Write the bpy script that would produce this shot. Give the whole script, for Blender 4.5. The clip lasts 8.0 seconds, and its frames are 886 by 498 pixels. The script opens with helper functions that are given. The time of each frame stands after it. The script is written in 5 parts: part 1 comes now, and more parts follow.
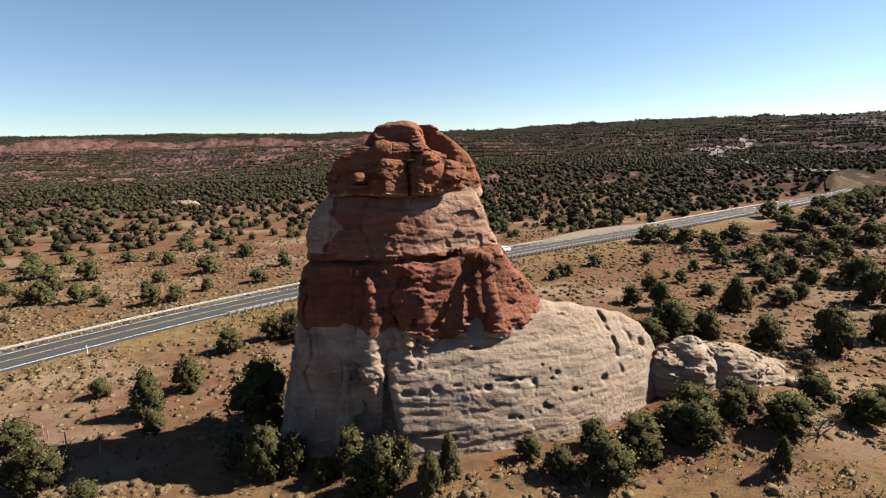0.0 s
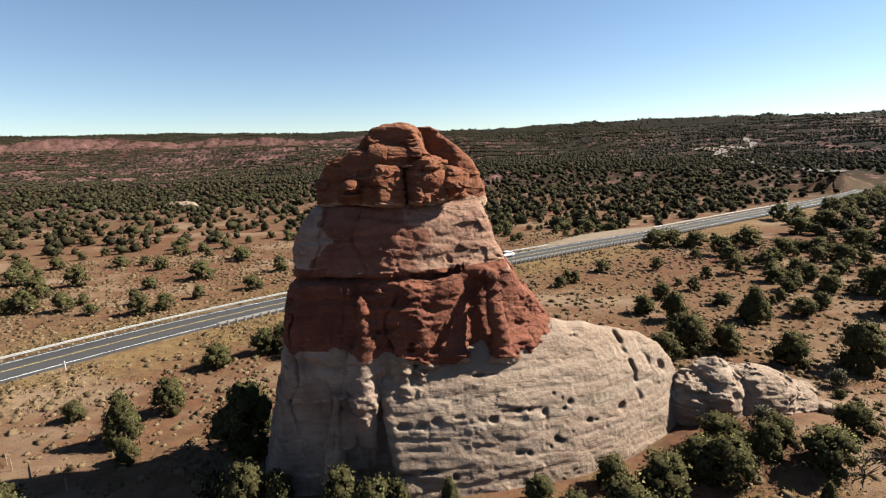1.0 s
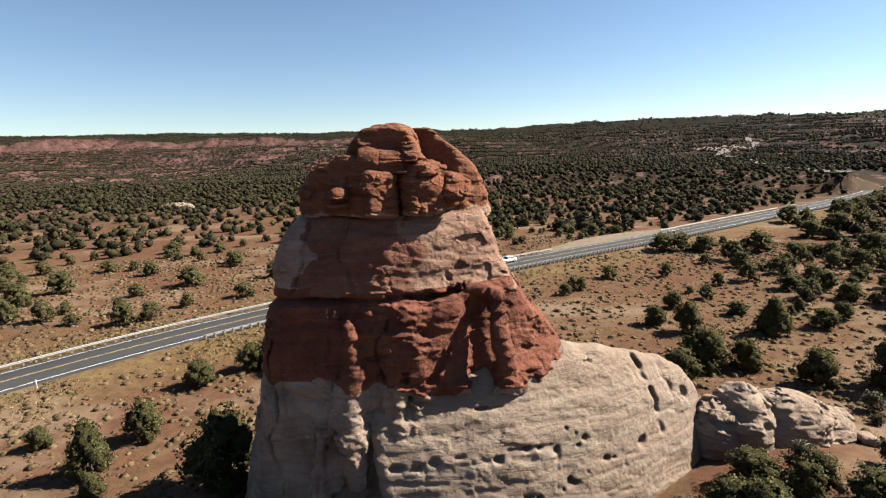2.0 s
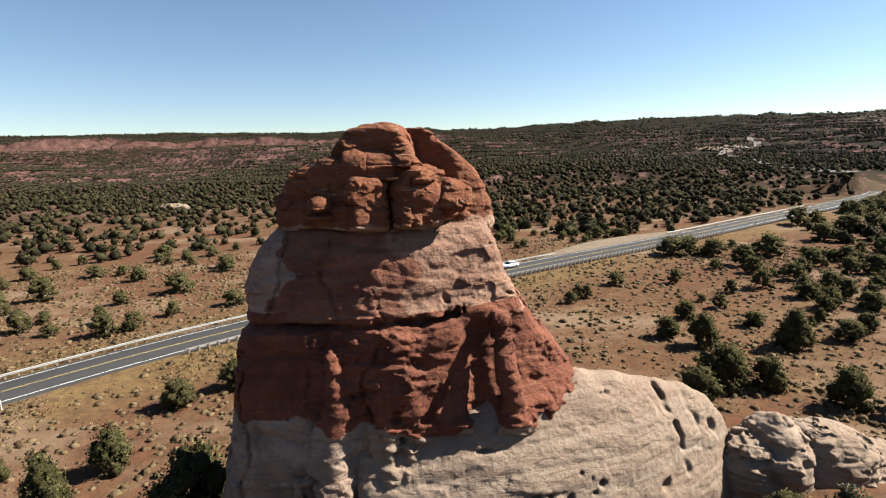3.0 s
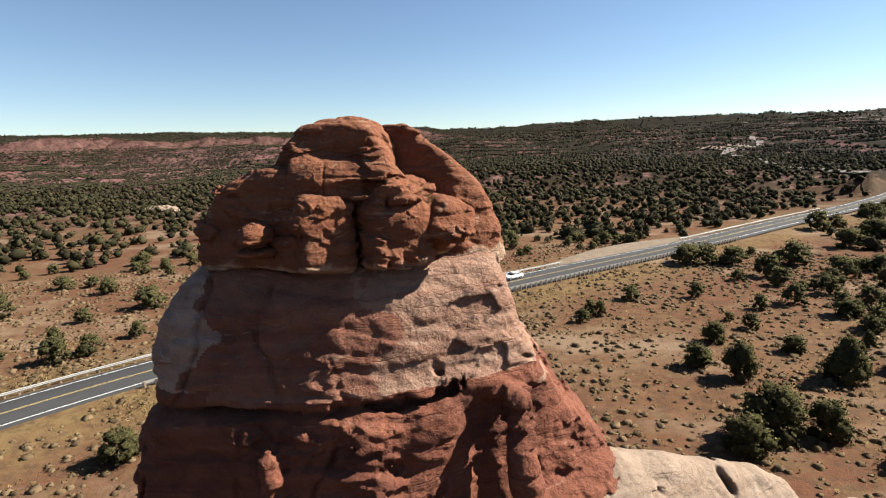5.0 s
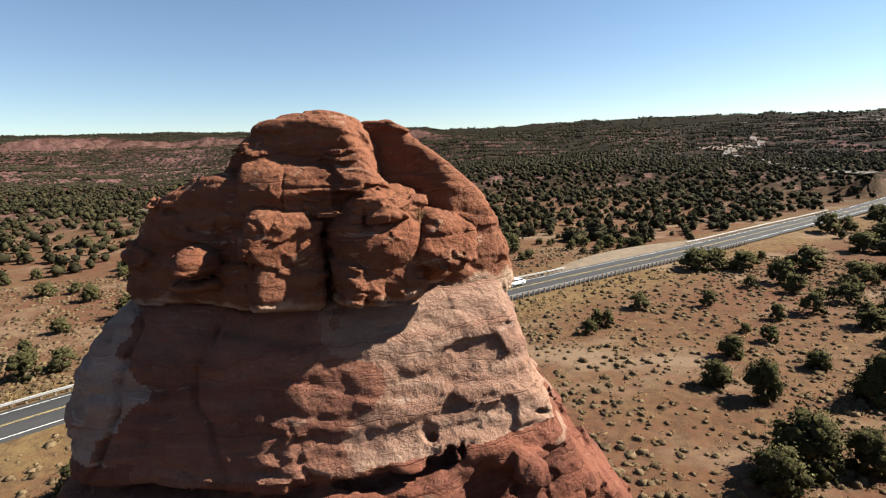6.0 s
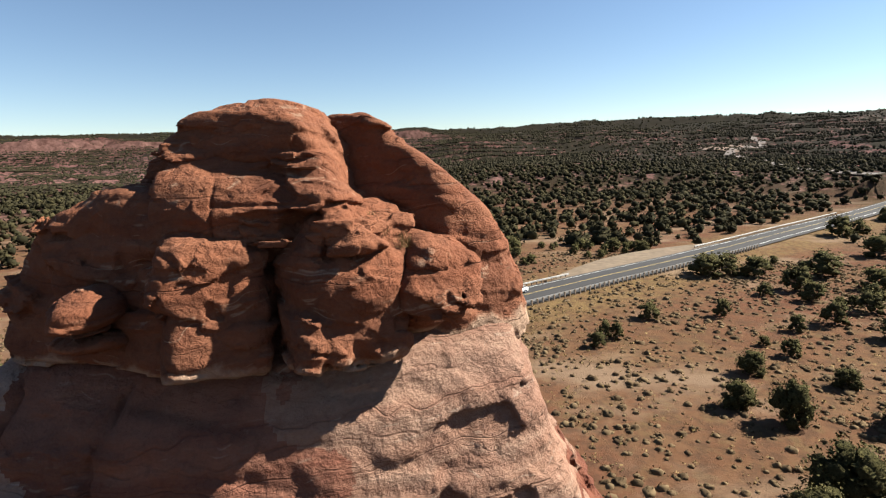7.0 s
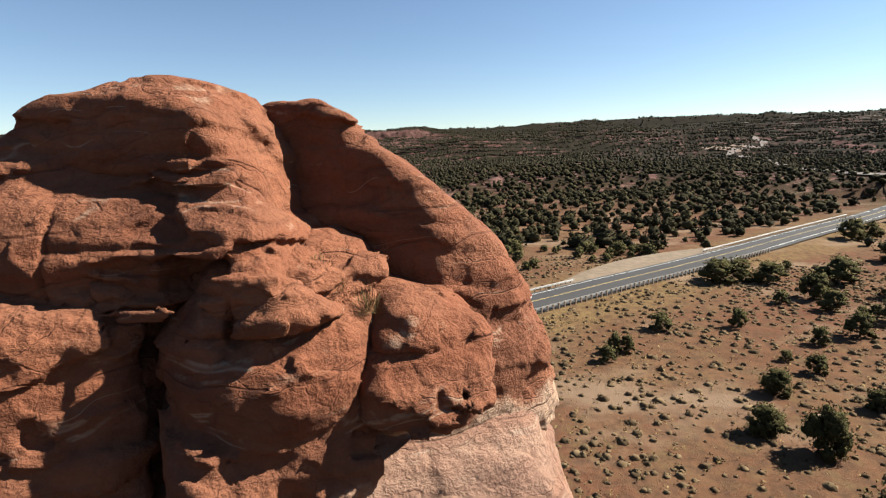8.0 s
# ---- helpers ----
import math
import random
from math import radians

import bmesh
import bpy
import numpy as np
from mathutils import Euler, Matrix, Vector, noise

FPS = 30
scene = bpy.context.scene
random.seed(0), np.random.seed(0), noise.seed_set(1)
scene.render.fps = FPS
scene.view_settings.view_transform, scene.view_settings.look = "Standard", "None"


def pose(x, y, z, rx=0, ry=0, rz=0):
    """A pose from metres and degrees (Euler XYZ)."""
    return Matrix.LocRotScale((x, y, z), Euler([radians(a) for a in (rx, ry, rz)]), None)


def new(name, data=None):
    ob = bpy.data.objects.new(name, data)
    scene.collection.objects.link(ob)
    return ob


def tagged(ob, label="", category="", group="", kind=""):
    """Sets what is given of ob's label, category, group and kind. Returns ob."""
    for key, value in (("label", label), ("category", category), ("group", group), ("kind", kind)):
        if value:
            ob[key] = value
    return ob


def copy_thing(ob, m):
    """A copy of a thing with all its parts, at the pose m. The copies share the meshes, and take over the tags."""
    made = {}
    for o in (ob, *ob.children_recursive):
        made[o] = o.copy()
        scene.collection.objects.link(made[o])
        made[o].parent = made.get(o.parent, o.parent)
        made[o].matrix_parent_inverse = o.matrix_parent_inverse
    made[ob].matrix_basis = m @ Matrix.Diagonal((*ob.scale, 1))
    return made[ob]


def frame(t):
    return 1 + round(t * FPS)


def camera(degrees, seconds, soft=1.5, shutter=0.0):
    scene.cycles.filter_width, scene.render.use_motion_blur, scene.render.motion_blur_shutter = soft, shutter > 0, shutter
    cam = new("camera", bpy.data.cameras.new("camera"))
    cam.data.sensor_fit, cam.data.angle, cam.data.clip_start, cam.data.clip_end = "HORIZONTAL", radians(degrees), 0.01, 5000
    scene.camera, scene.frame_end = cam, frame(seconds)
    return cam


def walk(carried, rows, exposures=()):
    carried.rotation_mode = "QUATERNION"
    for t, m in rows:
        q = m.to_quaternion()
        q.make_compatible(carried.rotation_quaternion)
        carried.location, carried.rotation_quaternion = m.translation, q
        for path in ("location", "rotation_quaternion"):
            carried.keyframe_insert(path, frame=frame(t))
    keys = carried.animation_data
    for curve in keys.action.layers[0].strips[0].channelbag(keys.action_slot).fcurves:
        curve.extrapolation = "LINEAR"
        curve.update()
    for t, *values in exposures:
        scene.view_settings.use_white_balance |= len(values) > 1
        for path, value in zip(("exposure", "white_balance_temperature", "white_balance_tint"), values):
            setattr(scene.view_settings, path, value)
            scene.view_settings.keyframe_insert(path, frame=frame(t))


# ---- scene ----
cam = camera(80.2, 8.0, soft=1.2)
METRES, EYE, TILT, LEAN, TURN = 42.0, 27.34, 0.0, 0.0, 0.0
ROWS = [
    (0.0, 0.0, 0.0, 0.0, -0.34, -10.46, 1.83),
    (0.5, 0.0015, 0.0569, 0.0065, -0.23, -10.48, 1.84),
    (1.0, 0.0032, 0.1165, 0.0113, -0.15, -10.51, 1.85),
    (1.5, 0.005, 0.1769, 0.0151, -0.12, -10.52, 1.86),
    (3.0, 0.0124, 0.3614, 0.0243, -0.1, -10.57, 1.89),
    (3.5, 0.0152, 0.4252, 0.0264, -0.1, -10.61, 1.89),
    (4.0, 0.0179, 0.4871, 0.0285, -0.12, -10.63, 1.89),
    (4.5, 0.0201, 0.5504, 0.0301, -0.16, -10.65, 1.92),
    (6.0, 0.0284, 0.7408, 0.0336, -0.26, -10.64, 1.92),
    (6.5, 0.0309, 0.8055, 0.0344, -0.29, -10.63, 1.9),
    (7.0, 0.0336, 0.8684, 0.0351, -0.31, -10.6, 1.9),
    (7.5, 0.0362, 0.9332, 0.0363, -0.32, -10.64, 1.85),
    (8.0, 0.0386, 0.9982, 0.0378, -0.33, -10.67, 1.84),
]
walk(cam, [(t, pose(0, 0, EYE, TILT, LEAN, TURN) @ pose(METRES * x, METRES * y, METRES * z, 90 + pitch, roll, yaw)) for t, x, y, z, yaw, pitch, roll in ROWS],
     exposures=((0.0, 1.92, 6500, 9), (8.0, 1.92, 6500, 9)))

# ---- world and light ----
SUN_AZ, SUN_EL = math.atan2(1.0, 0.25), radians(39.5)     # from +y towards +x
SUN_WAY = Vector((math.sin(SUN_AZ) * math.cos(SUN_EL), math.cos(SUN_AZ) * math.cos(SUN_EL), math.sin(SUN_EL)))
world = bpy.data.worlds.new("sky")
scene.world = world
world.use_nodes = True
wt = world.node_tree
sky = wt.nodes.new("ShaderNodeTexSky")
sky.sky_type, sky.sun_disc = "NISHITA", False
sky.sun_elevation, sky.sun_rotation = SUN_EL, SUN_AZ
sky.altitude, sky.air_density, sky.dust_density, sky.ozone_density = 1800, 1.1, 0.0, 2.2
wt.links.new(sky.outputs[0], wt.nodes["Background"].inputs[0])
wt.nodes["Background"].inputs[1].default_value = 0.0365
sun = new("sun", bpy.data.lights.new("sun", "SUN"))
sun.data.energy, sun.data.angle, sun.data.color = 5.0, radians(0.53), (1.0, 0.94, 0.85)
sun.matrix_world = Matrix.Translation((60, 0, 120)) @ SUN_WAY.to_track_quat("Z", "Y").to_matrix().to_4x4()

# ---- numbers: noise on a lattice, smooth, for shapes ----
LATTICE = np.random.RandomState(7).rand(64, 64, 64).astype(np.float32)


def vnoise(x, y, z=0.0):
    """Smooth noise from -1 to 1."""
    x, y, z = np.broadcast_arrays(*[np.asarray(v, np.float32) for v in (x, y, z)])
    fx, fy, fz = np.floor(x), np.floor(y), np.floor(z)
    i, j, k = fx.astype(np.int32) & 63, fy.astype(np.int32) & 63, fz.astype(np.int32) & 63
    u, v, w = x - fx, y - fy, z - fz
    u, v, w = u * u * (3 - 2 * u), v * v * (3 - 2 * v), w * w * (3 - 2 * w)
    i1, j1, k1 = (i + 1) & 63, (j + 1) & 63, (k + 1) & 63
    a = LATTICE[i, j, k] * (1 - u) + LATTICE[i1, j, k] * u
    b = LATTICE[i, j1, k] * (1 - u) + LATTICE[i1, j1, k] * u
    c = LATTICE[i, j, k1] * (1 - u) + LATTICE[i1, j, k1] * u
    d = LATTICE[i, j1, k1] * (1 - u) + LATTICE[i1, j1, k1] * u
    return ((a * (1 - v) + b * v) * (1 - w) + (c * (1 - v) + d * v) * w) * 2 - 1


def fbm(x, y, z=0.0, octaves=4):
    s, amp = 0.0, 0.5
    for o in range(octaves):
        s = s + amp * vnoise(x * 2 ** o + 17.3 * o, y * 2 ** o + 5.1 * o, np.asarray(z) * 2 ** o + 9.7 * o)
        amp *= 0.5
    return s


def ramp01(v, a, b):
    t = np.clip((v - a) / (b - a), 0, 1)
    return t * t * (3 - 2 * t)


# ---- materials ----
def material(name, rough=0.9):
    m = bpy.data.materials.new(name)
    m.use_nodes = True
    bsdf = m.node_tree.nodes["Principled BSDF"]
    bsdf.inputs["Roughness"].default_value = rough
    bsdf.inputs["Specular IOR Level"].default_value = 0.2
    return m, m.node_tree, bsdf


def node(nt, kind, **inputs):
    n = nt.nodes.new(kind)
    for key, value in inputs.items():
        sock = n.inputs[int(key[1:])] if key[0] == "i" and key[1:].isdigit() else n.inputs[key.replace("_", " ")]
        if isinstance(value, bpy.types.NodeSocket):
            nt.links.new(value, sock)
        else:
            sock.default_value = value
    return n


def place(nt, scale=(1, 1, 1)):
    g = nt.nodes.new("ShaderNodeNewGeometry")
    m = node(nt, "ShaderNodeMapping", Vector=g.outputs["Position"], Scale=scale)
    return m.outputs[0]


def noise_tex(nt, vec, scale, detail=6, rough=0.6, distort=0.0):
    return node(nt, "ShaderNodeTexNoise", Vector=vec, Scale=scale, Detail=detail, Roughness=rough, Distortion=distort).outputs[0]


def ramp(nt, fac, stops):
    n = nt.nodes.new("ShaderNodeValToRGB")
    nt.links.new(fac, n.inputs[0])
    els = n.color_ramp.elements
    while len(els) < len(stops):
        els.new(0.5)
    for e, (p, c) in zip(els, stops):
        e.position = p
        e.color = (c, c, c, 1) if isinstance(c, (int, float)) else (*c, 1)
    return n.outputs[0]


def mix(nt, fac, a, b, how="MIX"):
    n = nt.nodes.new("ShaderNodeMix")
    n.data_type, n.blend_type = "RGBA", how
    for sock, value in ((n.inputs["Factor"], fac), (n.inputs[6], a), (n.inputs[7], b)):
        if isinstance(value, bpy.types.NodeSocket):
            nt.links.new(value, sock)
        elif isinstance(value, (int, float)):
            sock.default_value = value
        else:
            sock.default_value = (*value, 1)
    return n.outputs[2]


def maths(nt, op, a, b=0.0):
    n = nt.nodes.new("ShaderNodeMath")
    n.operation = op
    for sock, value in zip(n.inputs, (a, b)):
        if isinstance(value, bpy.types.NodeSocket):
            nt.links.new(value, sock)
        else:
            sock.default_value = value
    return n.outputs[0]


def bump(nt, bsdf, height, strength=0.5, distance=0.1):
    n = node(nt, "ShaderNodeBump", Strength=strength, Distance=distance, Height=height)
    nt.links.new(n.outputs[0], bsdf.inputs["Normal"])


def rock_material(name, reds, pale, streak, varnish, layer=1.0, pale_below=None, relief=0.9):
    """Bedded sandstone: warped level bands, broken streaks, dark weathering, pitted grain."""
    m, nt, bsdf = material(name, 0.96)
    bsdf.inputs["Specular IOR Level"].default_value = 0.12
    p = place(nt)
    warp = noise_tex(nt, p, 0.22, 3)
    z = node(nt, "ShaderNodeSeparateXYZ", Vector=p).outputs[2]
    level = maths(nt, "ADD", z, maths(nt, "MULTIPLY", warp, 2.2))
    flat = node(nt, "ShaderNodeCombineXYZ", X=maths(nt, "MULTIPLY", warp, 0.8), Z=level).outputs[0]
    bands = noise_tex(nt, flat, 1.3 * layer, 5, 0.7)
    fine = noise_tex(nt, place(nt, (0.6, 0.6, 2.6)), 1.1, 7, 0.65, 0.4)
    big = noise_tex(nt, p, 0.35, 5, 0.6)
    col = mix(nt, ramp(nt, bands, ((0.32, 0.0), (0.68, 1.0))), reds[0], reds[1])
    col = mix(nt, ramp(nt, fine, ((0.62, 0.0), (0.75, streak))), col, pale)
    col = mix(nt, ramp(nt, big, ((0.42, 0.0), (0.7, varnish))), col, reds[2])
    drip = noise_tex(nt, place(nt, (1.3, 1.3, 0.12)), 1.1, 5, 0.6)
    col = mix(nt, ramp(nt, drip, ((0.55, 0.0), (0.75, varnish * 0.8))), col, reds[2])
    if pale_below is not None:
        foot = maths(nt, "ADD", maths(nt, "SUBTRACT", z, pale_below), maths(nt, "MULTIPLY", maths(nt, "SUBTRACT", noise_tex(nt, p, 0.8, 5), 0.5), 1.6))
        col = mix(nt, ramp(nt, foot, ((0.0, 0.85), (0.25, 0.0))), col, pale)
    grain = noise_tex(nt, p, 9.0, 6, 0.75)
    col = mix(nt, 0.25, col, ramp(nt, grain, ((0.3, 0.25), (0.7, 0.8))), "OVERLAY")
    shift = node(nt, "ShaderNodeVectorMath", i0=place(nt, (0.4, 0.4, 1.5)), i1=node(nt, "ShaderNodeTexNoise", Vector=p, Scale=0.9, Detail=4).outputs[1]).outputs[0]
    cell = node(nt, "ShaderNodeTexVoronoi", Vector=shift, Scale=0.9)
    cell.feature = "DISTANCE_TO_EDGE"
    joint = ramp(nt, cell.outputs["Distance"], ((0.0, 0.0), (0.016, 1.0)))
    open_at = ramp(nt, noise_tex(nt, p, 0.5, 3), ((0.44, 1.0), (0.52, 0.0)))
    joint = maths(nt, "MAXIMUM", joint, open_at)
    col = mix(nt, maths(nt, "MAXIMUM", joint, 0.88), reds[2], col)
    seam = noise_tex(nt, node(nt, "ShaderNodeCombineXYZ", X=maths(nt, "MULTIPLY", warp, 1.5), Y=maths(nt, "MULTIPLY", big, 0.6), Z=level).outputs[0], 0.8, 2, 0.5)
    seam = maths(nt, "ABSOLUTE", maths(nt, "SUBTRACT", seam, 0.5))
    seam = ramp(nt, seam, ((0.0, 0.0), (0.014, 1.0)))
    seam = maths(nt, "MAXIMUM", seam, ramp(nt, noise_tex(nt, p, 0.9, 4), ((0.40, 1.0), (0.47, 0.0))))
    col = mix(nt, maths(nt, "MAXIMUM", seam, 0.8), reds[2], col)
    vein = noise_tex(nt, node(nt, "ShaderNodeCombineXYZ", X=maths(nt, "MULTIPLY", warp, 0.7), Y=maths(nt, "MULTIPLY", big, 0.3), Z=level).outputs[0], 1.3, 2, 0.5)
    vein = ramp(nt, maths(nt, "ABSOLUTE", maths(nt, "SUBTRACT", vein, 0.47)), ((0.0, 0.65), (0.012, 0.0)))
    col = mix(nt, maths(nt, "MULTIPLY", vein, ramp(nt, noise_tex(nt, p, 1.3, 4), ((0.53, 0.0), (0.60, 1.0)))), col, pale)
    nt.links.new(col, bsdf.inputs["Base Color"])
    lumps = noise_tex(nt, p, 1.7, 7, 0.62)
    h = maths(nt, "ADD", maths(nt, "MULTIPLY", fine, 0.3), maths(nt, "ADD", lumps, maths(nt, "MULTIPLY", grain, 0.12)))
    facet = node(nt, "ShaderNodeTexVoronoi", Vector=shift, Scale=2.6)
    facet2 = node(nt, "ShaderNodeTexVoronoi", Vector=node(nt, "ShaderNodeVectorMath", i0=place(nt, (0.8, 0.8, 2.2)), i1=node(nt, "ShaderNodeTexNoise", Vector=p, Scale=2.5, Detail=4).outputs[1]).outputs[0], Scale=3.4)
    steps = maths(nt, "ADD", node(nt, "ShaderNodeSeparateXYZ", Vector=facet.outputs["Color"]).outputs[0], maths(nt, "MULTIPLY", node(nt, "ShaderNodeSeparateXYZ", Vector=facet2.outputs["Color"]).outputs[0], 0.5))
    h = maths(nt, "ADD", maths(nt, "ADD", h, maths(nt, "MULTIPLY", seam, 0.12)), maths(nt, "ADD", maths(nt, "MULTIPLY", joint, 0.07), maths(nt, "MULTIPLY", steps, 0.22)))
    bump(nt, bsdf, h, relief, 0.3)
    return m


CAP_ROCK = rock_material("red_sandstone", ((0.130, 0.046, 0.023), (0.176, 0.074, 0.040), (0.050, 0.020, 0.013)), (0.26, 0.18, 0.125), 0.4, 0.45, 1.0, 23.55)
SHAFT_ROCK = rock_material("dark_red_sandstone", ((0.102, 0.034, 0.020), (0.155, 0.061, 0.037), (0.041, 0.016, 0.012)), (0.20, 0.118, 0.08), 0.45, 0.65)
NECK_ROCK = rock_material("banded_red_sandstone", ((0.124, 0.044, 0.027), (0.192, 0.096, 0.063), (0.064, 0.026, 0.018)), (0.235, 0.162, 0.118), 0.7, 0.5, 0.8)
PALE_ROCK = rock_material("pinkish_pale_sandstone", ((0.165, 0.082, 0.053), (0.225, 0.148, 0.105), (0.100, 0.046, 0.032)), (0.26, 0.198, 0.152), 0.8, 0.55, 0.8)
WHITE_ROCK = rock_material("white_sandstone", ((0.172, 0.120, 0.086), (0.218, 0.170, 0.128), (0.105, 0.068, 0.047)), (0.245, 0.205, 0.162), 0.6, 0.35, 0.9, None, 0.6)
BLEACHED_ROCK = rock_material("bleached_grey_sandstone", ((0.205, 0.122, 0.088), (0.290, 0.220, 0.172), (0.125, 0.064, 0.045)), (0.33, 0.28, 0.235), 0.7, 0.5, 0.8)
FOOT_ROCK = rock_material("stained_pale_sandstone", ((0.200, 0.135, 0.100), (0.270, 0.207, 0.160), (0.085, 0.058, 0.046)), (0.32, 0.265, 0.21), 0.5, 0.7, 0.6)


def plain(name, color, rough=0.7, metal=0.0, grain=0.15, scale=8.0):
    m, nt, bsdf = material(name, rough)
    n = noise_tex(nt, place(nt), scale, 5)
    dark = tuple(c * (1 - grain) for c in color)
    lite = tuple(min(1, c * (1 + grain)) for c in color)
    nt.links.new(mix(nt, ramp(nt, n, ((0.3, 0.0), (0.7, 1.0))), dark, lite), bsdf.inputs["Base Color"])
    bsdf.inputs["Metallic"].default_value = metal
    return m


def leaf_material(name, dark, lite):
    m, nt, bsdf = material(name, 0.9)
    bsdf.inputs["Specular IOR Level"].default_value = 0.03
    isle = nt.nodes.new("ShaderNodeNewGeometry").outputs["Random Per Island"]
    own = nt.nodes.new("ShaderNodeObjectInfo").outputs["Random"]
    col = mix(nt, isle, dark, lite)
    col = mix(nt, maths(nt, "MULTIPLY", own, 0.3), col, (0.062, 0.050, 0.024))
    nt.links.new(col, bsdf.inputs["Base Color"])
    return m


def ground_material():
    m, nt, bsdf = material("desert_soil", 1.0)
    bsdf.inputs["Specular IOR Level"].default_value = 0.03
    p = place(nt)
    xyz = node(nt, "ShaderNodeSeparateXYZ", Vector=p)
    ln = nt.nodes.new("ShaderNodeVectorMath")
    ln.operation = "LENGTH"
    nt.links.new(p, ln.inputs[0])
    r = ln.outputs["Value"]
    big = noise_tex(nt, p, 0.018, 6, 0.6)
    mid = noise_tex(nt, p, 0.12, 6, 0.65)
    small = noise_tex(nt, p, 1.4, 6, 0.7)
    sand = mix(nt, ramp(nt, mid, ((0.35, 0.0), (0.65, 1.0))), (0.084, 0.043, 0.023), (0.109, 0.064, 0.035))
    red = mix(nt, ramp(nt, small, ((0.35, 0.0), (0.65, 1.0))), (0.073, 0.030, 0.017), (0.098, 0.046, 0.027))
    col = mix(nt, ramp(nt, big, ((0.42, 0.0), (0.6, 1.0))), sand, red)
    straw = ramp(nt, noise_tex(nt, place(nt, (1, 1, 1)), 0.3, 7, 0.7), ((0.5, 0.0), (0.64, 0.75)))
    col = mix(nt, straw, col, (0.088, 0.060, 0.030))
    verge = nt.nodes.new("ShaderNodeAttribute")
    verge.attribute_name = "verge"
    col = mix(nt, maths(nt, "MULTIPLY", verge.outputs["Fac"], ramp(nt, noise_tex(nt, p, 0.45, 6, 0.7), ((0.35, 0.25), (0.6, 1.0)))), col, (0.117, 0.080, 0.035))
    litter = ramp(nt, noise_tex(nt, p, 0.62, 7, 0.72), ((0.46, 0.0), (0.6, 0.65)))
    col = mix(nt, litter, col, (0.051, 0.031, 0.020))
    pale = ramp(nt, noise_tex(nt, place(nt, (0.033, 0.057, 0.049)), 1.0, 5, 0.6), ((0.51, 0.0), (0.63, 0.85)))
    col = mix(nt, pale, col, (0.140, 0.096, 0.063))
    # the far slopes: bare red and pink rock among scrub too small to tell apart
    vec = place(nt, (0.003, 0.003, 0.023))
    bare = mix(nt, ramp(nt, noise_tex(nt, vec, 1.0, 8, 0.7), ((0.4, 0.0), (0.62, 1.0))), (0.066, 0.030, 0.026), (0.130, 0.070, 0.062))
    scrub = noise_tex(nt, place(nt, (1, 0.55, 0.4)), 0.16, 4, 0.7)
    clumps = noise_tex(nt, place(nt, (1, 0.5, 0.4)), 0.03, 4, 0.7)
    cover = maths(nt, "ADD", scrub, maths(nt, "MULTIPLY", maths(nt, "SUBTRACT", clumps, 0.5), 0.7))
    rim = maths(nt, "MULTIPLY", ramp(nt, maths(nt, "DIVIDE", r, 4000.0), ((0.455, 0.0), (0.475, 0.4))), ramp(nt, maths(nt, "ADD", maths(nt, "DIVIDE", xyz.outputs[0], 4000.0), 0.5), ((0.5, 1.0), (0.56, 0.35))))
    thick = ramp(nt, maths(nt, "ADD", maths(nt, "DIVIDE", xyz.outputs[0], 2000.0), 0.5), ((0.48, 0.0), (0.6, 0.07)))
    cover = maths(nt, "ADD", maths(nt, "ADD", cover, rim), thick)
    speck = ramp(nt, cover, ((0.43, 0.0), (0.51, 1.0)))
    slope = node(nt, "ShaderNodeSeparateXYZ", Vector=nt.nodes.new("ShaderNodeNewGeometry").outputs["Normal"]).outputs[2]
    flatness = ramp(nt, slope, ((0.74, 0.0), (0.86, 1.0)))
    shelf = maths(nt, "ADD", maths(nt, "DIVIDE", r, 4000.0), maths(nt, "MULTIPLY", maths(nt, "SUBTRACT", noise_tex(nt, p, 0.006, 5, 0.65), 0.5), 0.022))
    westward = ramp(nt, maths(nt, "ADD", maths(nt, "DIVIDE", xyz.outputs[0], 4000.0), 0.5), ((0.46, 0.0), (0.52, 1.0)))
    shelf = ramp(nt, shelf, ((0.428, 1.0), (0.4345, 0.0), (0.4405, 0.0), (0.447, 1.0)))
    flatness = maths(nt, "MULTIPLY", flatness, maths(nt, "MAXIMUM", shelf, westward))
    bare = mix(nt, flatness, mix(nt, ramp(nt, noise_tex(nt, place(nt, (0.08, 0.08, 0.015)), 1.0, 6, 0.75), ((0.38, 0.0), (0.6, 1.0))), (0.040, 0.020, 0.016), (0.098, 0.054, 0.045)), bare)
    high = ramp(nt, maths(nt, "DIVIDE", xyz.outputs[2], 100.0), ((0.48, 0.0), (0.6, 1.0), (0.82, 1.0), (0.95, 0.0)))
    crop = ramp(nt, noise_tex(nt, place(nt, (0.004, 0.004, 0.028)), 1.0, 7, 0.7), ((0.575, 0.0), (0.61, 1.0)))
    eastward = ramp(nt, maths(nt, "ADD", maths(nt, "DIVIDE", xyz.outputs[0], 2000.0), 0.5), ((0.48, 0.0), (0.6, 1.0)))
    crop = maths(nt, "MULTIPLY", maths(nt, "MULTIPLY", crop, high), maths(nt, "MULTIPLY", eastward, 0.8))
    farcol = mix(nt, maths(nt, "MULTIPLY", speck, flatness), bare, (0.012, 0.010, 0.006))
    farcol = mix(nt, crop, farcol, (0.163, 0.141, 0.118))
    col = mix(nt, ramp(nt, maths(nt, "DIVIDE", r, 1500.0), ((0.16, 0.0), (0.31, 1.0))), col, farcol)
    nt.links.new(col, bsdf.inputs["Base Color"])
    grit = noise_tex(nt, p, 5.0, 7, 0.75)
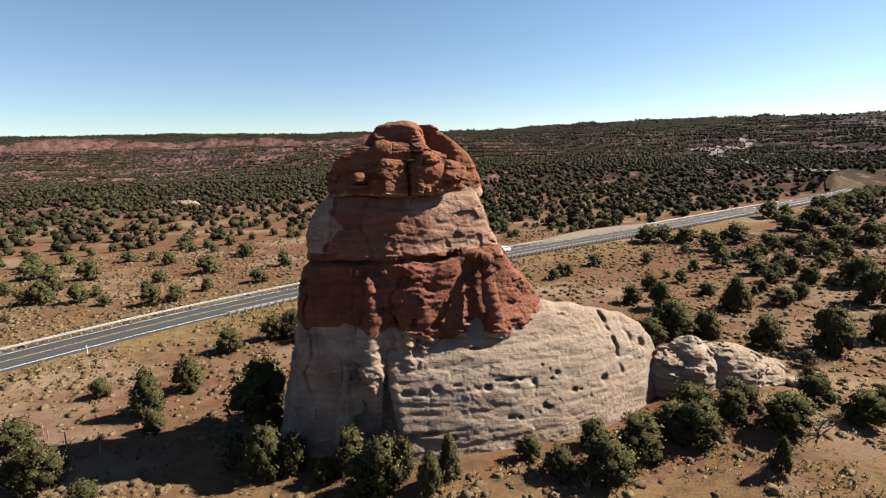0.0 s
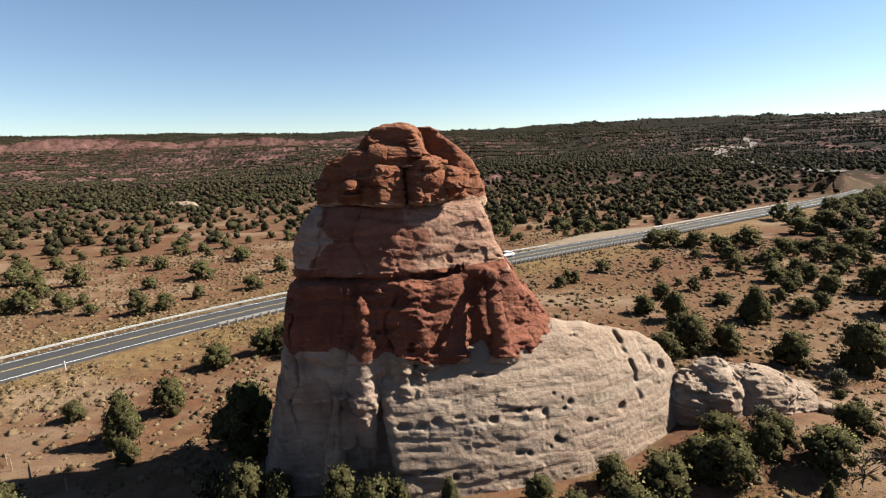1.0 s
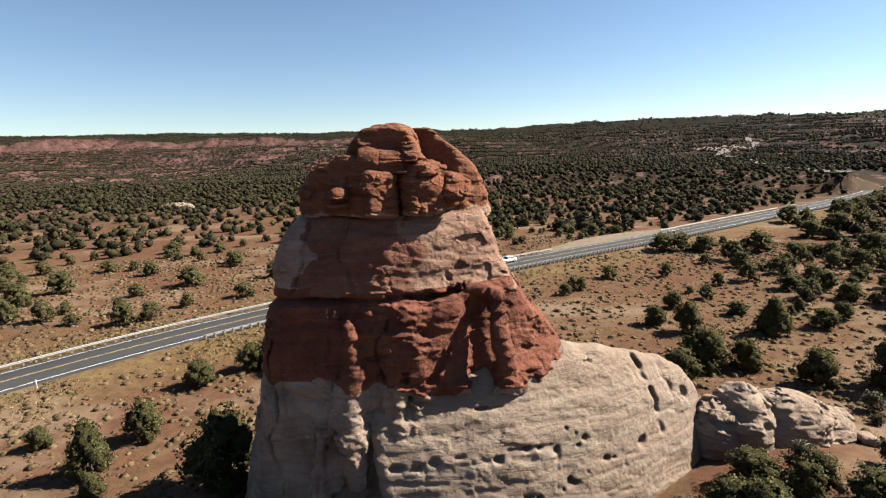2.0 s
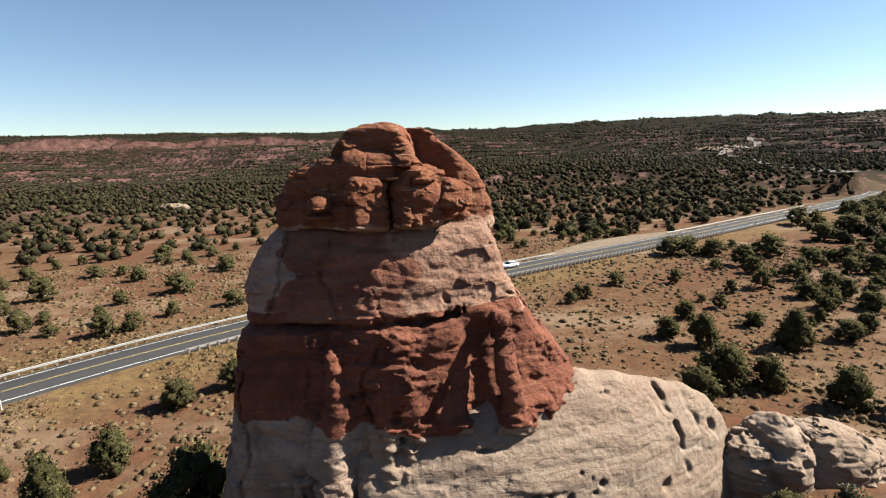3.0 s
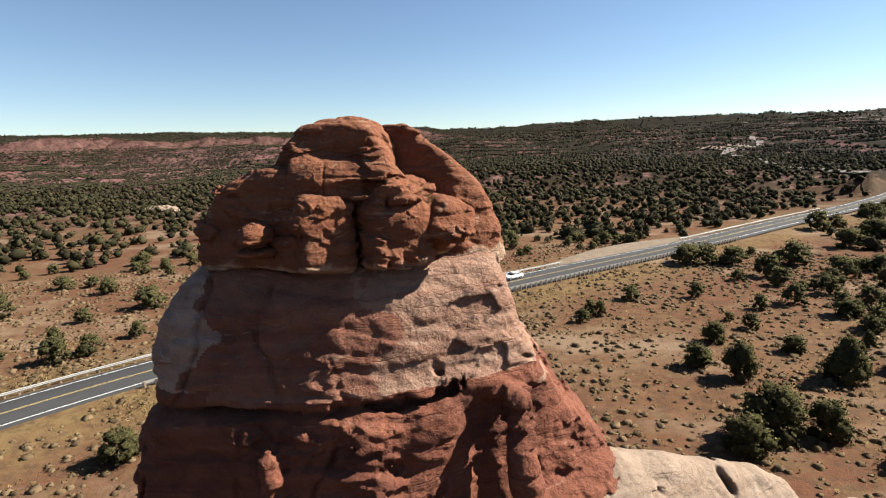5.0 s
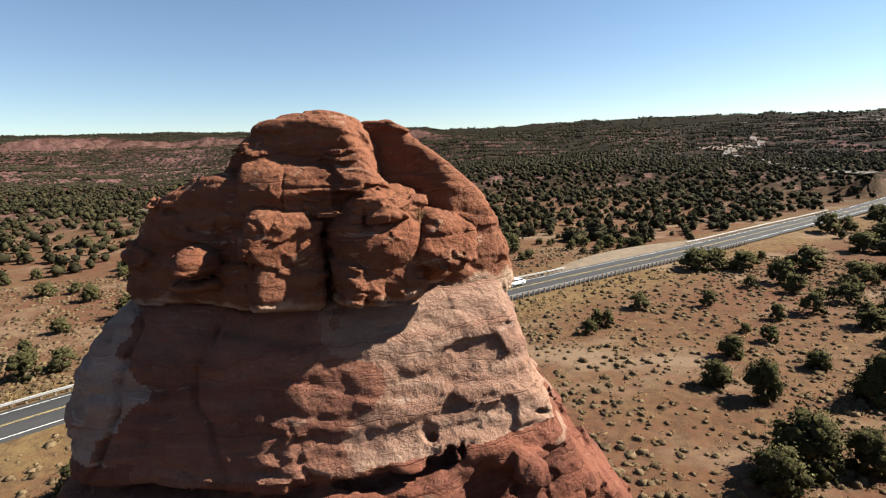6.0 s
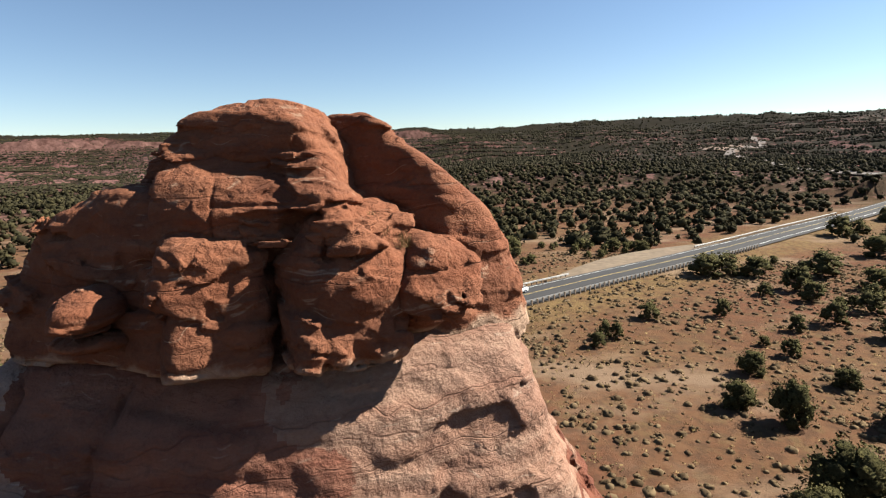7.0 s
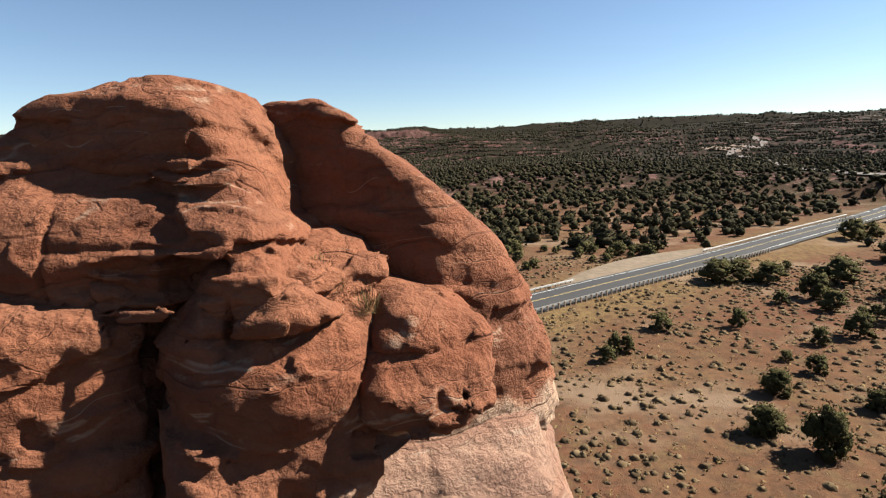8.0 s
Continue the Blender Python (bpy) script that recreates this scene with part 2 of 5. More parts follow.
    bump(nt, bsdf, maths(nt, "ADD", grit, maths(nt, "MULTIPLY", small, 1.5)), 0.6, 0.15)
    return m


def asphalt_material():
    m, nt, bsdf = material("asphalt", 0.95)
    bsdf.inputs["Specular IOR Level"].default_value = 0.2
    p = place(nt)
    n = noise_tex(nt, p, 0.5, 6, 0.7)
    f = noise_tex(nt, p, 30.0, 3, 0.7)
    col = mix(nt, n, (0.021, 0.021, 0.022), (0.038, 0.037, 0.036))
    col = mix(nt, 0.3, col, ramp(nt, f, ((0.3, 0.3), (0.7, 0.7))), "OVERLAY")
    nt.links.new(col, bsdf.inputs["Base Color"])
    return m


SOIL, ASPHALT = ground_material(), asphalt_material()
WHITE_LINE = plain("white_line_paint", (0.55, 0.55, 0.53), 0.8, 0, 0.2, 3)
YELLOW_LINE = plain("yellow_line_paint", (0.32, 0.235, 0.085), 0.8, 0, 0.2, 3)
GALVANISED = plain("galvanised_steel", (0.27, 0.265, 0.25), 0.7, 0.3, 0.12, 2)
POST_WOOD = plain("weathered_post_wood", (0.20, 0.15, 0.11), 0.9, 0, 0.3, 6)
# foliage inside the crowns, its inner shade put into a darker colour
HEART, ht, hb = material("shaded_inner_foliage", 0.95)
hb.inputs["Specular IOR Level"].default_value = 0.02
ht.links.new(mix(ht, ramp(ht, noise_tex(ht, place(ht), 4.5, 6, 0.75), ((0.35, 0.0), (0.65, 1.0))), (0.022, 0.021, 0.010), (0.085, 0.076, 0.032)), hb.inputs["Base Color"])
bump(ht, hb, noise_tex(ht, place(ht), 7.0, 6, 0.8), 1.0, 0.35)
BARK = plain("juniper_bark", (0.131, 0.094, 0.066), 0.95, 0, 0.35, 5)
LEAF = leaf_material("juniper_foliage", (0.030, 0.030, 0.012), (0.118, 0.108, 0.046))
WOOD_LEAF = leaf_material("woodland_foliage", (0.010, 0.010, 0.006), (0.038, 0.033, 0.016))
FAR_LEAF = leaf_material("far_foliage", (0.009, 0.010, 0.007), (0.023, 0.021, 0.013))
LEAF_GREY = leaf_material("grey_green_foliage", (0.057, 0.056, 0.034), (0.131, 0.123, 0.082))
SAGE = leaf_material("sagebrush_foliage", (0.058, 0.038, 0.022), (0.122, 0.085, 0.048))
STRAW = leaf_material("dry_grass", (0.111, 0.078, 0.034), (0.193, 0.139, 0.066))


# ---- meshes ----
def mesh_from(name, verts, faces, mats, smooth=False, mat_index=None, normals=None):
    """A mesh from arrays of vertices and of faces that all have the same number of corners."""
    me = bpy.data.meshes.new(name)
    verts, faces = np.asarray(verts, np.float32), np.asarray(faces, np.int32)
    n, k = faces.shape
    me.vertices.add(len(verts))
    me.vertices.foreach_set("co", verts.ravel())
    me.loops.add(n * k)
    me.loops.foreach_set("vertex_index", faces.ravel())
    me.polygons.add(n)
    me.polygons.foreach_set("loop_start", np.arange(0, n * k, k, dtype=np.int32))
    me.polygons.foreach_set("use_smooth", np.full(n, smooth))
    for m in mats if isinstance(mats, (list, tuple)) else [mats]:
        me.materials.append(m)
    if mat_index is not None:
        me.polygons.foreach_set("material_index", np.asarray(mat_index, np.int32))
    me.update(calc_edges=True)
    me.validate()
    if normals is not None:
        me.normals_split_custom_set_from_vertices(np.asarray(normals, np.float32))
    return me


def part(name, data, parent, label="", at=None):
    ob = new(name, data)
    ob.parent = parent
    if at is not None:
        ob.matrix_basis = at
    return tagged(ob, label)


def thing(name, at, label, category, group="", kind=""):
    ob = new(name)
    ob.empty_display_size = 0.2
    ob.matrix_basis = at
    return tagged(ob, label, category, group, kind)


def tube_arrays(points, radii, sides=7):
    """Vertices and quads of a tapered tube through points."""
    pts = [Vector(p) for p in points]
    verts, faces = [], []
    for i, (p, r) in enumerate(zip(pts, radii)):
        way = (pts[min(i + 1, len(pts) - 1)] - pts[max(i - 1, 0)]).normalized()
        q = way.to_track_quat("Z", "Y")
        for s in range(sides):
            a = 2 * math.pi * s / sides
            verts.append(p + q @ Vector((math.cos(a) * r, math.sin(a) * r, 0)))
    for i in range(len(pts) - 1):
        for s in range(sides):
            a, b = i * sides + s, i * sides + (s + 1) % sides
            faces.append((a, b, b + sides, a + sides))
    return verts, faces


def box_arrays(cx, cy, cz, hx, hy, hz):
    v = [(cx + a * hx, cy + b * hy, cz + c * hz) for a in (-1, 1) for b in (-1, 1) for c in (-1, 1)]
    f = [(0, 1, 3, 2), (4, 6, 7, 5), (0, 4, 5, 1), (2, 3, 7, 6), (0, 2, 6, 4), (1, 5, 7, 3)]
    return v, f


def joined(pieces):
    verts, faces = [], []
    for v, f in pieces:
        o = len(verts)
        verts += list(v)
        faces += [tuple(i + o for i in q) for q in f]
    return verts, faces


# ---- the road's line ----
ROAD_KNOTS = ((-215, -150), (-150, -55), (-100, 20), (-61.5, 68.5), (-36.5, 95), (-5, 120), (31.5, 144.8), (55.5, 160.2),
              (80, 176.8), (107, 196), (141, 219.5), (172, 242), (215, 276), (250, 312), (262, 350))
ROAD_Z = 0.8


def spline(knots, step=3.0):
    pts = [np.array(k, float) for k in knots]
    pts = [2 * pts[0] - pts[1]] + pts + [2 * pts[-1] - pts[-2]]
    out = []
    for i in range(1, len(pts) - 2):
        n = max(2, int(np.linalg.norm(pts[i + 1] - pts[i]) / step))
        for s in range(n):
            t = s / n
            a, b, c, d = pts[i - 1:i + 3]
            out.append(0.5 * (2 * b + (c - a) * t + (2 * a - 5 * b + 4 * c - d) * t * t + (3 * b - a - 3 * c + d) * t ** 3))
    out.append(pts[-2])
    return np.array(out)


ROAD = spline(ROAD_KNOTS)
ROAD_WAY = np.gradient(ROAD, axis=0)
ROAD_WAY /= np.linalg.norm(ROAD_WAY, axis=1)[:, None]
ROAD_SIDE = np.stack([-ROAD_WAY[:, 1], ROAD_WAY[:, 0]], 1)      # to the far side


def road_gap(x, y):
    """Distance from the road's middle line."""
    x, y = np.asarray(x, np.float32), np.asarray(y, np.float32)
    best = np.full(x.shape, 1e9, np.float32)
    near = (x > -260) & (x < 320) & (y > -200) & (y < 400)
    px, py = x[near], y[near]
    b = np.full(px.shape, 1e9, np.float32)
    for a in ROAD[::2]:
        b = np.minimum(b, (px - a[0]) ** 2 + (py - a[1]) ** 2)
    best[near] = np.sqrt(b)
    return best


# ---- the lie of the land ----
SKY_A = (-180, -60, -39, -26, -8, 4.4, 8, 10.9, 15, 19.8, 28.7, 39.7, 60, 180)
SKY_E = (2.0, 2.3, 2.36, 2.47, 2.21, 2.0, 2.15, 2.34, 2.32, 2.42, 2.25, 1.9, 1.9, 2.0)


def ground_z(x, y):
    x, y = np.asarray(x, np.float32), np.asarray(y, np.float32)
    r = np.hypot(x, y)
    a = np.degrees(np.arctan2(x, y))
    east = ramp01(a, -4, 6)
    sky_e = np.interp(a, SKY_A, SKY_E)
    up = lambda rr, e: EYE + rr * math.tan(radians(e))
    cliff = r + ramp01(r, 1500, 1700) * (36 * fbm(x / 120, y / 120, 4.4, 4) + 9 * vnoise(x / 17, y / 17, 2.2))
    west_z = np.interp(cliff, (0, 430, 700, 1100, 1600, 1740, 1775, 1830), (0, 0, up(700, -1.6), up(1100, -0.2), up(1600, 0.8), up(1740, 0.98), up(1775, 1.68), up(1830, 1.75)))
    jag = r + 34 * fbm(x / 46, y / 46, 5.5, 4)
    east_z = np.interp(jag, (0, 385, 450, 700, 1200, 1800, 2200), (0, -1, 6.5, up(700, -1.2), up(1200, 0.3), up(1800, 1.15), up(2200, 1.55)))
    top = EYE + 2600 * np.tan(np.radians(sky_e))
    last = west_z * (1 - east) + east_z * east
    z = last + (top - last) * np.clip((r - 2200 * east - 1830 * (1 - east)) / (2600 - 2200 * east - 1830 * (1 - east)), 0, 1)
    # ridges, gullies and benches of the far slopes
    wild = ramp01(r, 420, 900) * (1 - ramp01(r, 2350, 2600))
    f = fbm(x / 170, y / 170, 3.3, 5)
    bench = fbm(x / 380, y / 380, 8.1, 4) * 9 + r / 260
    bench = np.floor(bench) + ramp01(bench - np.floor(bench), 0.40, 0.55) - r / 260
    z = z + wild * (f * 16 + bench * 4.5)
    crag = ramp01(r, 2300, 2420) * (1 - ramp01(r, 2600, 3000)) * east
    z = z + crag * 9 * np.maximum(0, fbm(x / 60, y / 60, 1.7, 4) * 2 + 0.2)
    # near ground
    calm = ramp01(road_gap(x, y), 6, 16)
    z = z + calm * (1 - wild) * (0.9 * fbm(x / 38, y / 38, 0.5, 3) + 0.16 * fbm(x / 4, y / 4, 2.5, 3))
    z = z + (1 - calm) * (ROAD_Z - 0.12) * ramp01(-road_gap(x, y), -15, -5.2)
    z = z + 3.0 * np.exp(-((x - 30) / 14) ** 2 - ((y - 45) / 13) ** 2) + 2.2 * np.exp(-((x - 4) / 12) ** 2 - ((y - 38) / 9) ** 2)
    # the bluff and the fluted bank that the road is cut through
    bx, by = r * np.sin(np.radians(a - 36.7)), r * np.cos(np.radians(a - 36.7)) - 366
    flute = 0.9 + 0.3 * vnoise(bx / 3.3, 2.0, by / 9) + 0.22 * vnoise(bx / 1.6, 5.0, by / 7)
    z = z + np.interp(bx, (-52, -32, -13, -7, 2, 7, 16), (0, 2.2, 4.2, 8.2, 9.0, 6.5, 0)) * flute * ramp01(by, -7, 1) * (1 - ramp01(by, 8, 40))
    return z


def ground_at(x, y):
    return float(ground_z(np.array([x]), np.array([y]))[0])


def build_ground():
    az = np.concatenate([np.arange(-56, 56, 0.23), np.arange(56, 304, 4.0)])
    rings = [2.5]
    while rings[-1] < 4700:
        rings.append(rings[-1] * (1.035 if rings[-1] < 18 else 1.0215))
    rings = np.unique(np.concatenate([rings, np.arange(1700, 1815, 6.0)]))
    A, R = np.meshgrid(np.radians(az), rings)
    X, Y = R * np.sin(A), R * np.cos(A)
    Z = ground_z(X, Y)
    n, k = len(rings), len(az)
    verts = np.stack([X, Y, Z], -1).reshape(-1, 3)
    i, j = np.meshgrid(np.arange(n - 1), np.arange(k), indexing="ij")
    j1 = (j + 1) % k
    faces = np.stack([i * k + j, i * k + j1, (i + 1) * k + j1, (i + 1) * k + j], -1).reshape(-1, 4)[:, ::-1]
    me = mesh_from("ground", verts, faces, SOIL, True)
    grassy = np.maximum((1 - ramp01(road_gap(X, Y), 8, 19)) * 0.95, 0.85 * np.exp(-((Y - 31) / 8) ** 2) * (np.abs(X) < 60))
    me.attributes.new("verge", "FLOAT", "POINT").data.foreach_set("value", grassy.astype(np.float32).ravel())
    ob = new("ground", me)
    tagged(ob, "tan and red desert soil rising to distant eroded mesas", "ground", kind="structure")
    hub = [(0, 0, ground_at(0, 0))] + [tuple(v) for v in verts[:k]]
    cap_ob = new("ground_patch", mesh_from("ground_patch", hub, [(0, 1 + (s + 1) % k, 1 + s) for s in range(k)], SOIL, True))
    tagged(cap_ob, "tan desert soil", "ground", kind="structure")


build_ground()


# ---- rock: shapes as distances, skinned by a net over the surface ----
def smin(a, b, k):
    h = np.clip(0.5 + 0.5 * (b - a) / k, 0, 1)
    return b + (a - b) * h - k * h * (1 - h)


def ball(P, c, r, tilt=0.0):
    """An ellipsoid; tilt turns it about y."""
    x, y, z = P[0] - c[0], P[1] - c[1], P[2] - c[2]
    if tilt:
        s, co = math.sin(radians(tilt)), math.cos(radians(tilt))
        x, z = co * x - s * z, s * x + co * z
    k0 = np.sqrt((x / r[0]) ** 2 + (y / r[1]) ** 2 + (z / r[2]) ** 2)
    k1 = np.sqrt((x / r[0] ** 2) ** 2 + (y / r[1] ** 2) ** 2 + (z / r[2] ** 2) ** 2)
    return k0 * (k0 - 1) / np.maximum(k1, 1e-4)


def block(P, c, h, soft, tilt=0.0, turn=0.0):
    """A rounded box; tilt about y, turn about z."""
    x, y, z = P[0] - c[0], P[1] - c[1], P[2] - c[2]
    if turn:
        s, co = math.sin(radians(turn)), math.cos(radians(turn))
        x, y = co * x + s * y, -s * x + co * y
    if tilt:
        s, co = math.sin(radians(tilt)), math.cos(radians(tilt))
        x, z = co * x - s * z, s * x + co * z
    q = [np.abs(v) - (e - soft) for v, e in zip((x, y, z), h)]
    out = np.sqrt(sum(np.maximum(v, 0) ** 2 for v in q))
    return out + np.minimum(np.maximum(np.maximum(q[0], q[1]), q[2]), 0) - soft


def rib(P, a, b, ra, rb):
    """A tapered round rib from a to b."""
    a, b = np.array(a, np.float32), np.array(b, np.float32)
    d = b - a
    t = np.clip(((P[0] - a[0]) * d[0] + (P[1] - a[1]) * d[1] + (P[2] - a[2]) * d[2]) / (d @ d), 0, 1)
    return np.sqrt((P[0] - a[0] - t * d[0]) ** 2 + (P[1] - a[1] - t * d[1]) ** 2 + (P[2] - a[2] - t * d[2]) ** 2) - (ra + (rb - ra) * t)


def chunks(x, y, z):
    """A value from -1 to 1 that is level within each of many uneven cells, as in rock that breaks in blocks."""
    ix, iy, iz = np.floor(x - 0.5), np.floor(y - 0.5), np.floor(z - 0.5)
    best, val = np.full(x.shape, 9e9, np.float32), np.zeros(x.shape, np.float32)
    for a in (0, 1):
        for b in (0, 1):
            for c in (0, 1):
                i, j, k = [(v + o).astype(np.int32) & 63 for v, o in ((ix, a), (iy, b), (iz, c))]
                jx, jy, jz = LATTICE[i, j, k], LATTICE[j, k, i], LATTICE[k, i, j]
                d = (ix + a + 0.15 + 0.7 * jx - x) ** 2 + (iy + b + 0.15 + 0.7 * jy - y) ** 2 + (iz + c + 0.15 + 0.7 * jz - z) ** 2
                near = d < best
                best = np.where(near, d, best)
                val = np.where(near, LATTICE[i, k, j], val)
    return val * 2 - 1


def weathered(P, d, lumps, ledges, seed, chip=0.5, groove=0.1):
    """Roughens a distance field near its surface: lumps, level ledges, broken faces, open beds and cracks."""
    near = np.abs(d) < 0.9
    x, y, z = [np.broadcast_to(p, d.shape)[near] for p in P]
    lumps, ledges = [np.broadcast_to(v, d.shape)[near] for v in (lumps, ledges)]
    zz = z + 0.5 * vnoise(x / 4 + seed, y / 4, z / 4) + 0.07 * x
    e = lumps * (0.5 * fbm(x / 2.6 + seed, y / 2.6, z / 2.0, 3) + 0.10 * vnoise(x / 0.7, y / 0.7 + seed, z / 0.4))
    lay = vnoise(zz * 1.7 + seed, x / 9, y / 9) + 0.7 * vnoise(zz * 4.5, x / 5 + seed, y / 5)
    e = e + ledges * lay
    wx, wy = x + 0.35 * vnoise(x, y, z * 1.3), y + 0.35 * vnoise(y, z * 1.3, x)
    chips = chunks(wx / 1.9 + seed, wy / 1.9, zz / 0.75) + 0.5 * chunks(wx / 0.75, wy / 0.75 + seed, zz / 0.3)
    e = e + chip * lumps * chips * (0.35 + 0.65 * ramp01(vnoise(x / 2.4 + seed, y / 2.4, z / 1.6), -0.3, 0.3))
    # beds that weather back under a sharp lip, here and there
    u = zz * 1.25 + 1.1 * vnoise(zz * 0.6 + seed, x / 9, y / 9) + seed
    saw = 1 - (u - np.floor(u))
    e = e - 0.3 * groove + 1.5 * groove * saw ** 3 * ramp01(vnoise(x / 1.9 + seed, y / 1.9, np.floor(u) * 3.3), -0.2, 0.3)
    crack = np.abs(vnoise(x / 3.1 + 3 * seed, y / 3.1, z / 4.5 + seed))
    e = e + 1.1 * groove * (1 - ramp01(crack, 0.0, 0.045)) * ramp01(vnoise(x / 2 + seed, y / 2, z / 2 + 9), -0.2, 0.2)
    d = d.copy()
    d[near] += e
    return d


def skin(field, lo, hi, cell):
    """Vertices and quads of the surface where field(P) is zero; only blocks near the surface are worked out finely."""
    size = 4
    count = [int(math.ceil((b - a) / cell / size)) * size for a, b in zip(lo, hi)]
    ax = [np.float32(a) + np.arange(n, dtype=np.float32) * np.float32(cell) for a, n in zip(lo, count)]
    mid = [v.reshape(-1, size).mean(1) for v in ax]
    G = [g.ravel() for g in np.meshgrid(*mid, indexing="ij")]
    rough = field(G).astype(np.float32)
    near = np.abs(rough) < 0.6 + 0.87 * size * cell * 1.3
    D = np.repeat(np.repeat(np.repeat(rough.reshape([len(m) for m in mid]), size, 0), size, 1), size, 2)
    at = np.nonzero(near.reshape([len(m) for m in mid]))
    step = np.arange(size)
    I, J, K = np.broadcast_arrays((at[0] * size)[:, None, None, None] + step[None, :, None, None], (at[1] * size)[:, None, None, None] + step[None, None, :, None], (at[2] * size)[:, None, None, None] + step[None, None, None, :])
    I, J, K = I.ravel(), J.ravel(), K.ravel()
    D[I, J, K] = field((ax[0][I], ax[1][J], ax[2][K]))
    inside = D < 0
    nx, ny, nz = D.shape
    s = np.zeros((nx - 1, ny - 1, nz - 1), np.int8)
    for a in (0, 1):
        for b in (0, 1):
            for c in (0, 1):
                s += inside[a:nx - 1 + a, b:ny - 1 + b, c:nz - 1 + c]
    I, J, K = np.nonzero((s > 0) & (s < 8))
    index = np.full(s.shape, -1, np.int32)
    index[I, J, K] = np.arange(len(I))
    acc, cnt = np.zeros((len(I), 3), np.float32), np.zeros(len(I), np.float32)
    corners = [(a, b, c) for a in (0, 1) for b in (0, 1) for c in (0, 1)]
    for p in corners:
        for axis in range(3):
            if p[axis]:
                continue
            q = list(p)
            q[axis] = 1
            d0, d1 = D[I + p[0], J + p[1], K + p[2]], D[I + q[0], J + q[1], K + q[2]]
            cut = (d0 < 0) != (d1 < 0)
            t = np.where(cut, d0 / np.where(cut, d0 - d1, 1), 0)
            pos = np.tile(np.array(p, np.float32), (len(I), 1))
            pos[:, axis] += t
            acc += pos * cut[:, None]
            cnt += cut
    verts = np.stack([I, J, K], 1) + acc / cnt[:, None]
    verts = verts * cell + np.array(lo, np.float32)
    quads = []
    for axis in range(3):
        u, v = (axis + 1) % 3, (axis + 2) % 3
        a, b = [slice(1, -1)] * 3, [slice(1, -1)] * 3
        a[axis], b[axis] = slice(0, -1), slice(1, None)
        flip = inside[tuple(a)] != inside[tuple(b)]
        at = np.array(np.nonzero(flip)).T
        off = np.array([1, 1, 1])
        off[axis] = 0
        at = at + off
        first = inside[at[:, 0], at[:, 1], at[:, 2]]
        ids = []
        for du, dv in ((0, 0), (1, 0), (1, 1), (0, 1)):
            w = at.copy()
            w[:, u] -= du
            w[:, v] -= dv
            ids.append(index[w[:, 0], w[:, 1], w[:, 2]])
        q = np.stack(ids, 1)
        q[~first] = q[~first][:, ::-1]
        quads.append(q)
    return verts, np.concatenate(quads)


def rock_part(name, field, lo, hi, cell, mat, parent, label=""):
    v, q = skin(field, lo, hi, cell)
    return part(name, mesh_from(name, v, q, mat, True), parent, label)


butte = thing("rock_butte", pose(0, 0, 0), "sandstone butte with a red knobbed cap over a white sloping base", "rock")

BODY_Z = (-3, 0, 5, 10, 14.3, 17, 17.6, 18.2, 20.5, 22.3, 23.2, 23.8, 24.6)
BODY_L = (-17.8, -17.1, -15.9, -14.8, -14.0, -13.4, -13.0, -13.0, -12.8, -12.1, -11.3, -10.7, -9.8)
FRONT_Z = (-3, 0, 6, 9, 12, 15.5, 17.4, 17.7, 18.2, 20, 22, 23.3, 24.6)
FRONT_Y = (43.0, 43.4, 44.3, 44.6, 45.2, 45.9, 46.4, 46.8, 46.7, 47.4, 48.2, 49.3, 51.2)
FLANK_Z = (9.3, 9.9, 10.4, 11.2, 12.4, 14.2, 16, 17.9, 19, 20.9, 22.7, 24)
FLANK_X = (8.2, 9.2, 9.8, 9.9, 9.3, 8.1, 6.6, 5.4, 4.8, 4.2, 3.6, 3.2)


def table(v, at, values):
    v = np.asarray(v, np.float32)
    return np.interp(v.ravel(), at, values).astype(np.float32).reshape(v.shape)


def smax(a, b, k):
    return -smin(-a, -b, k)


def hollow(d, shape, k=0.3):
    return smax(d, -shape, k)


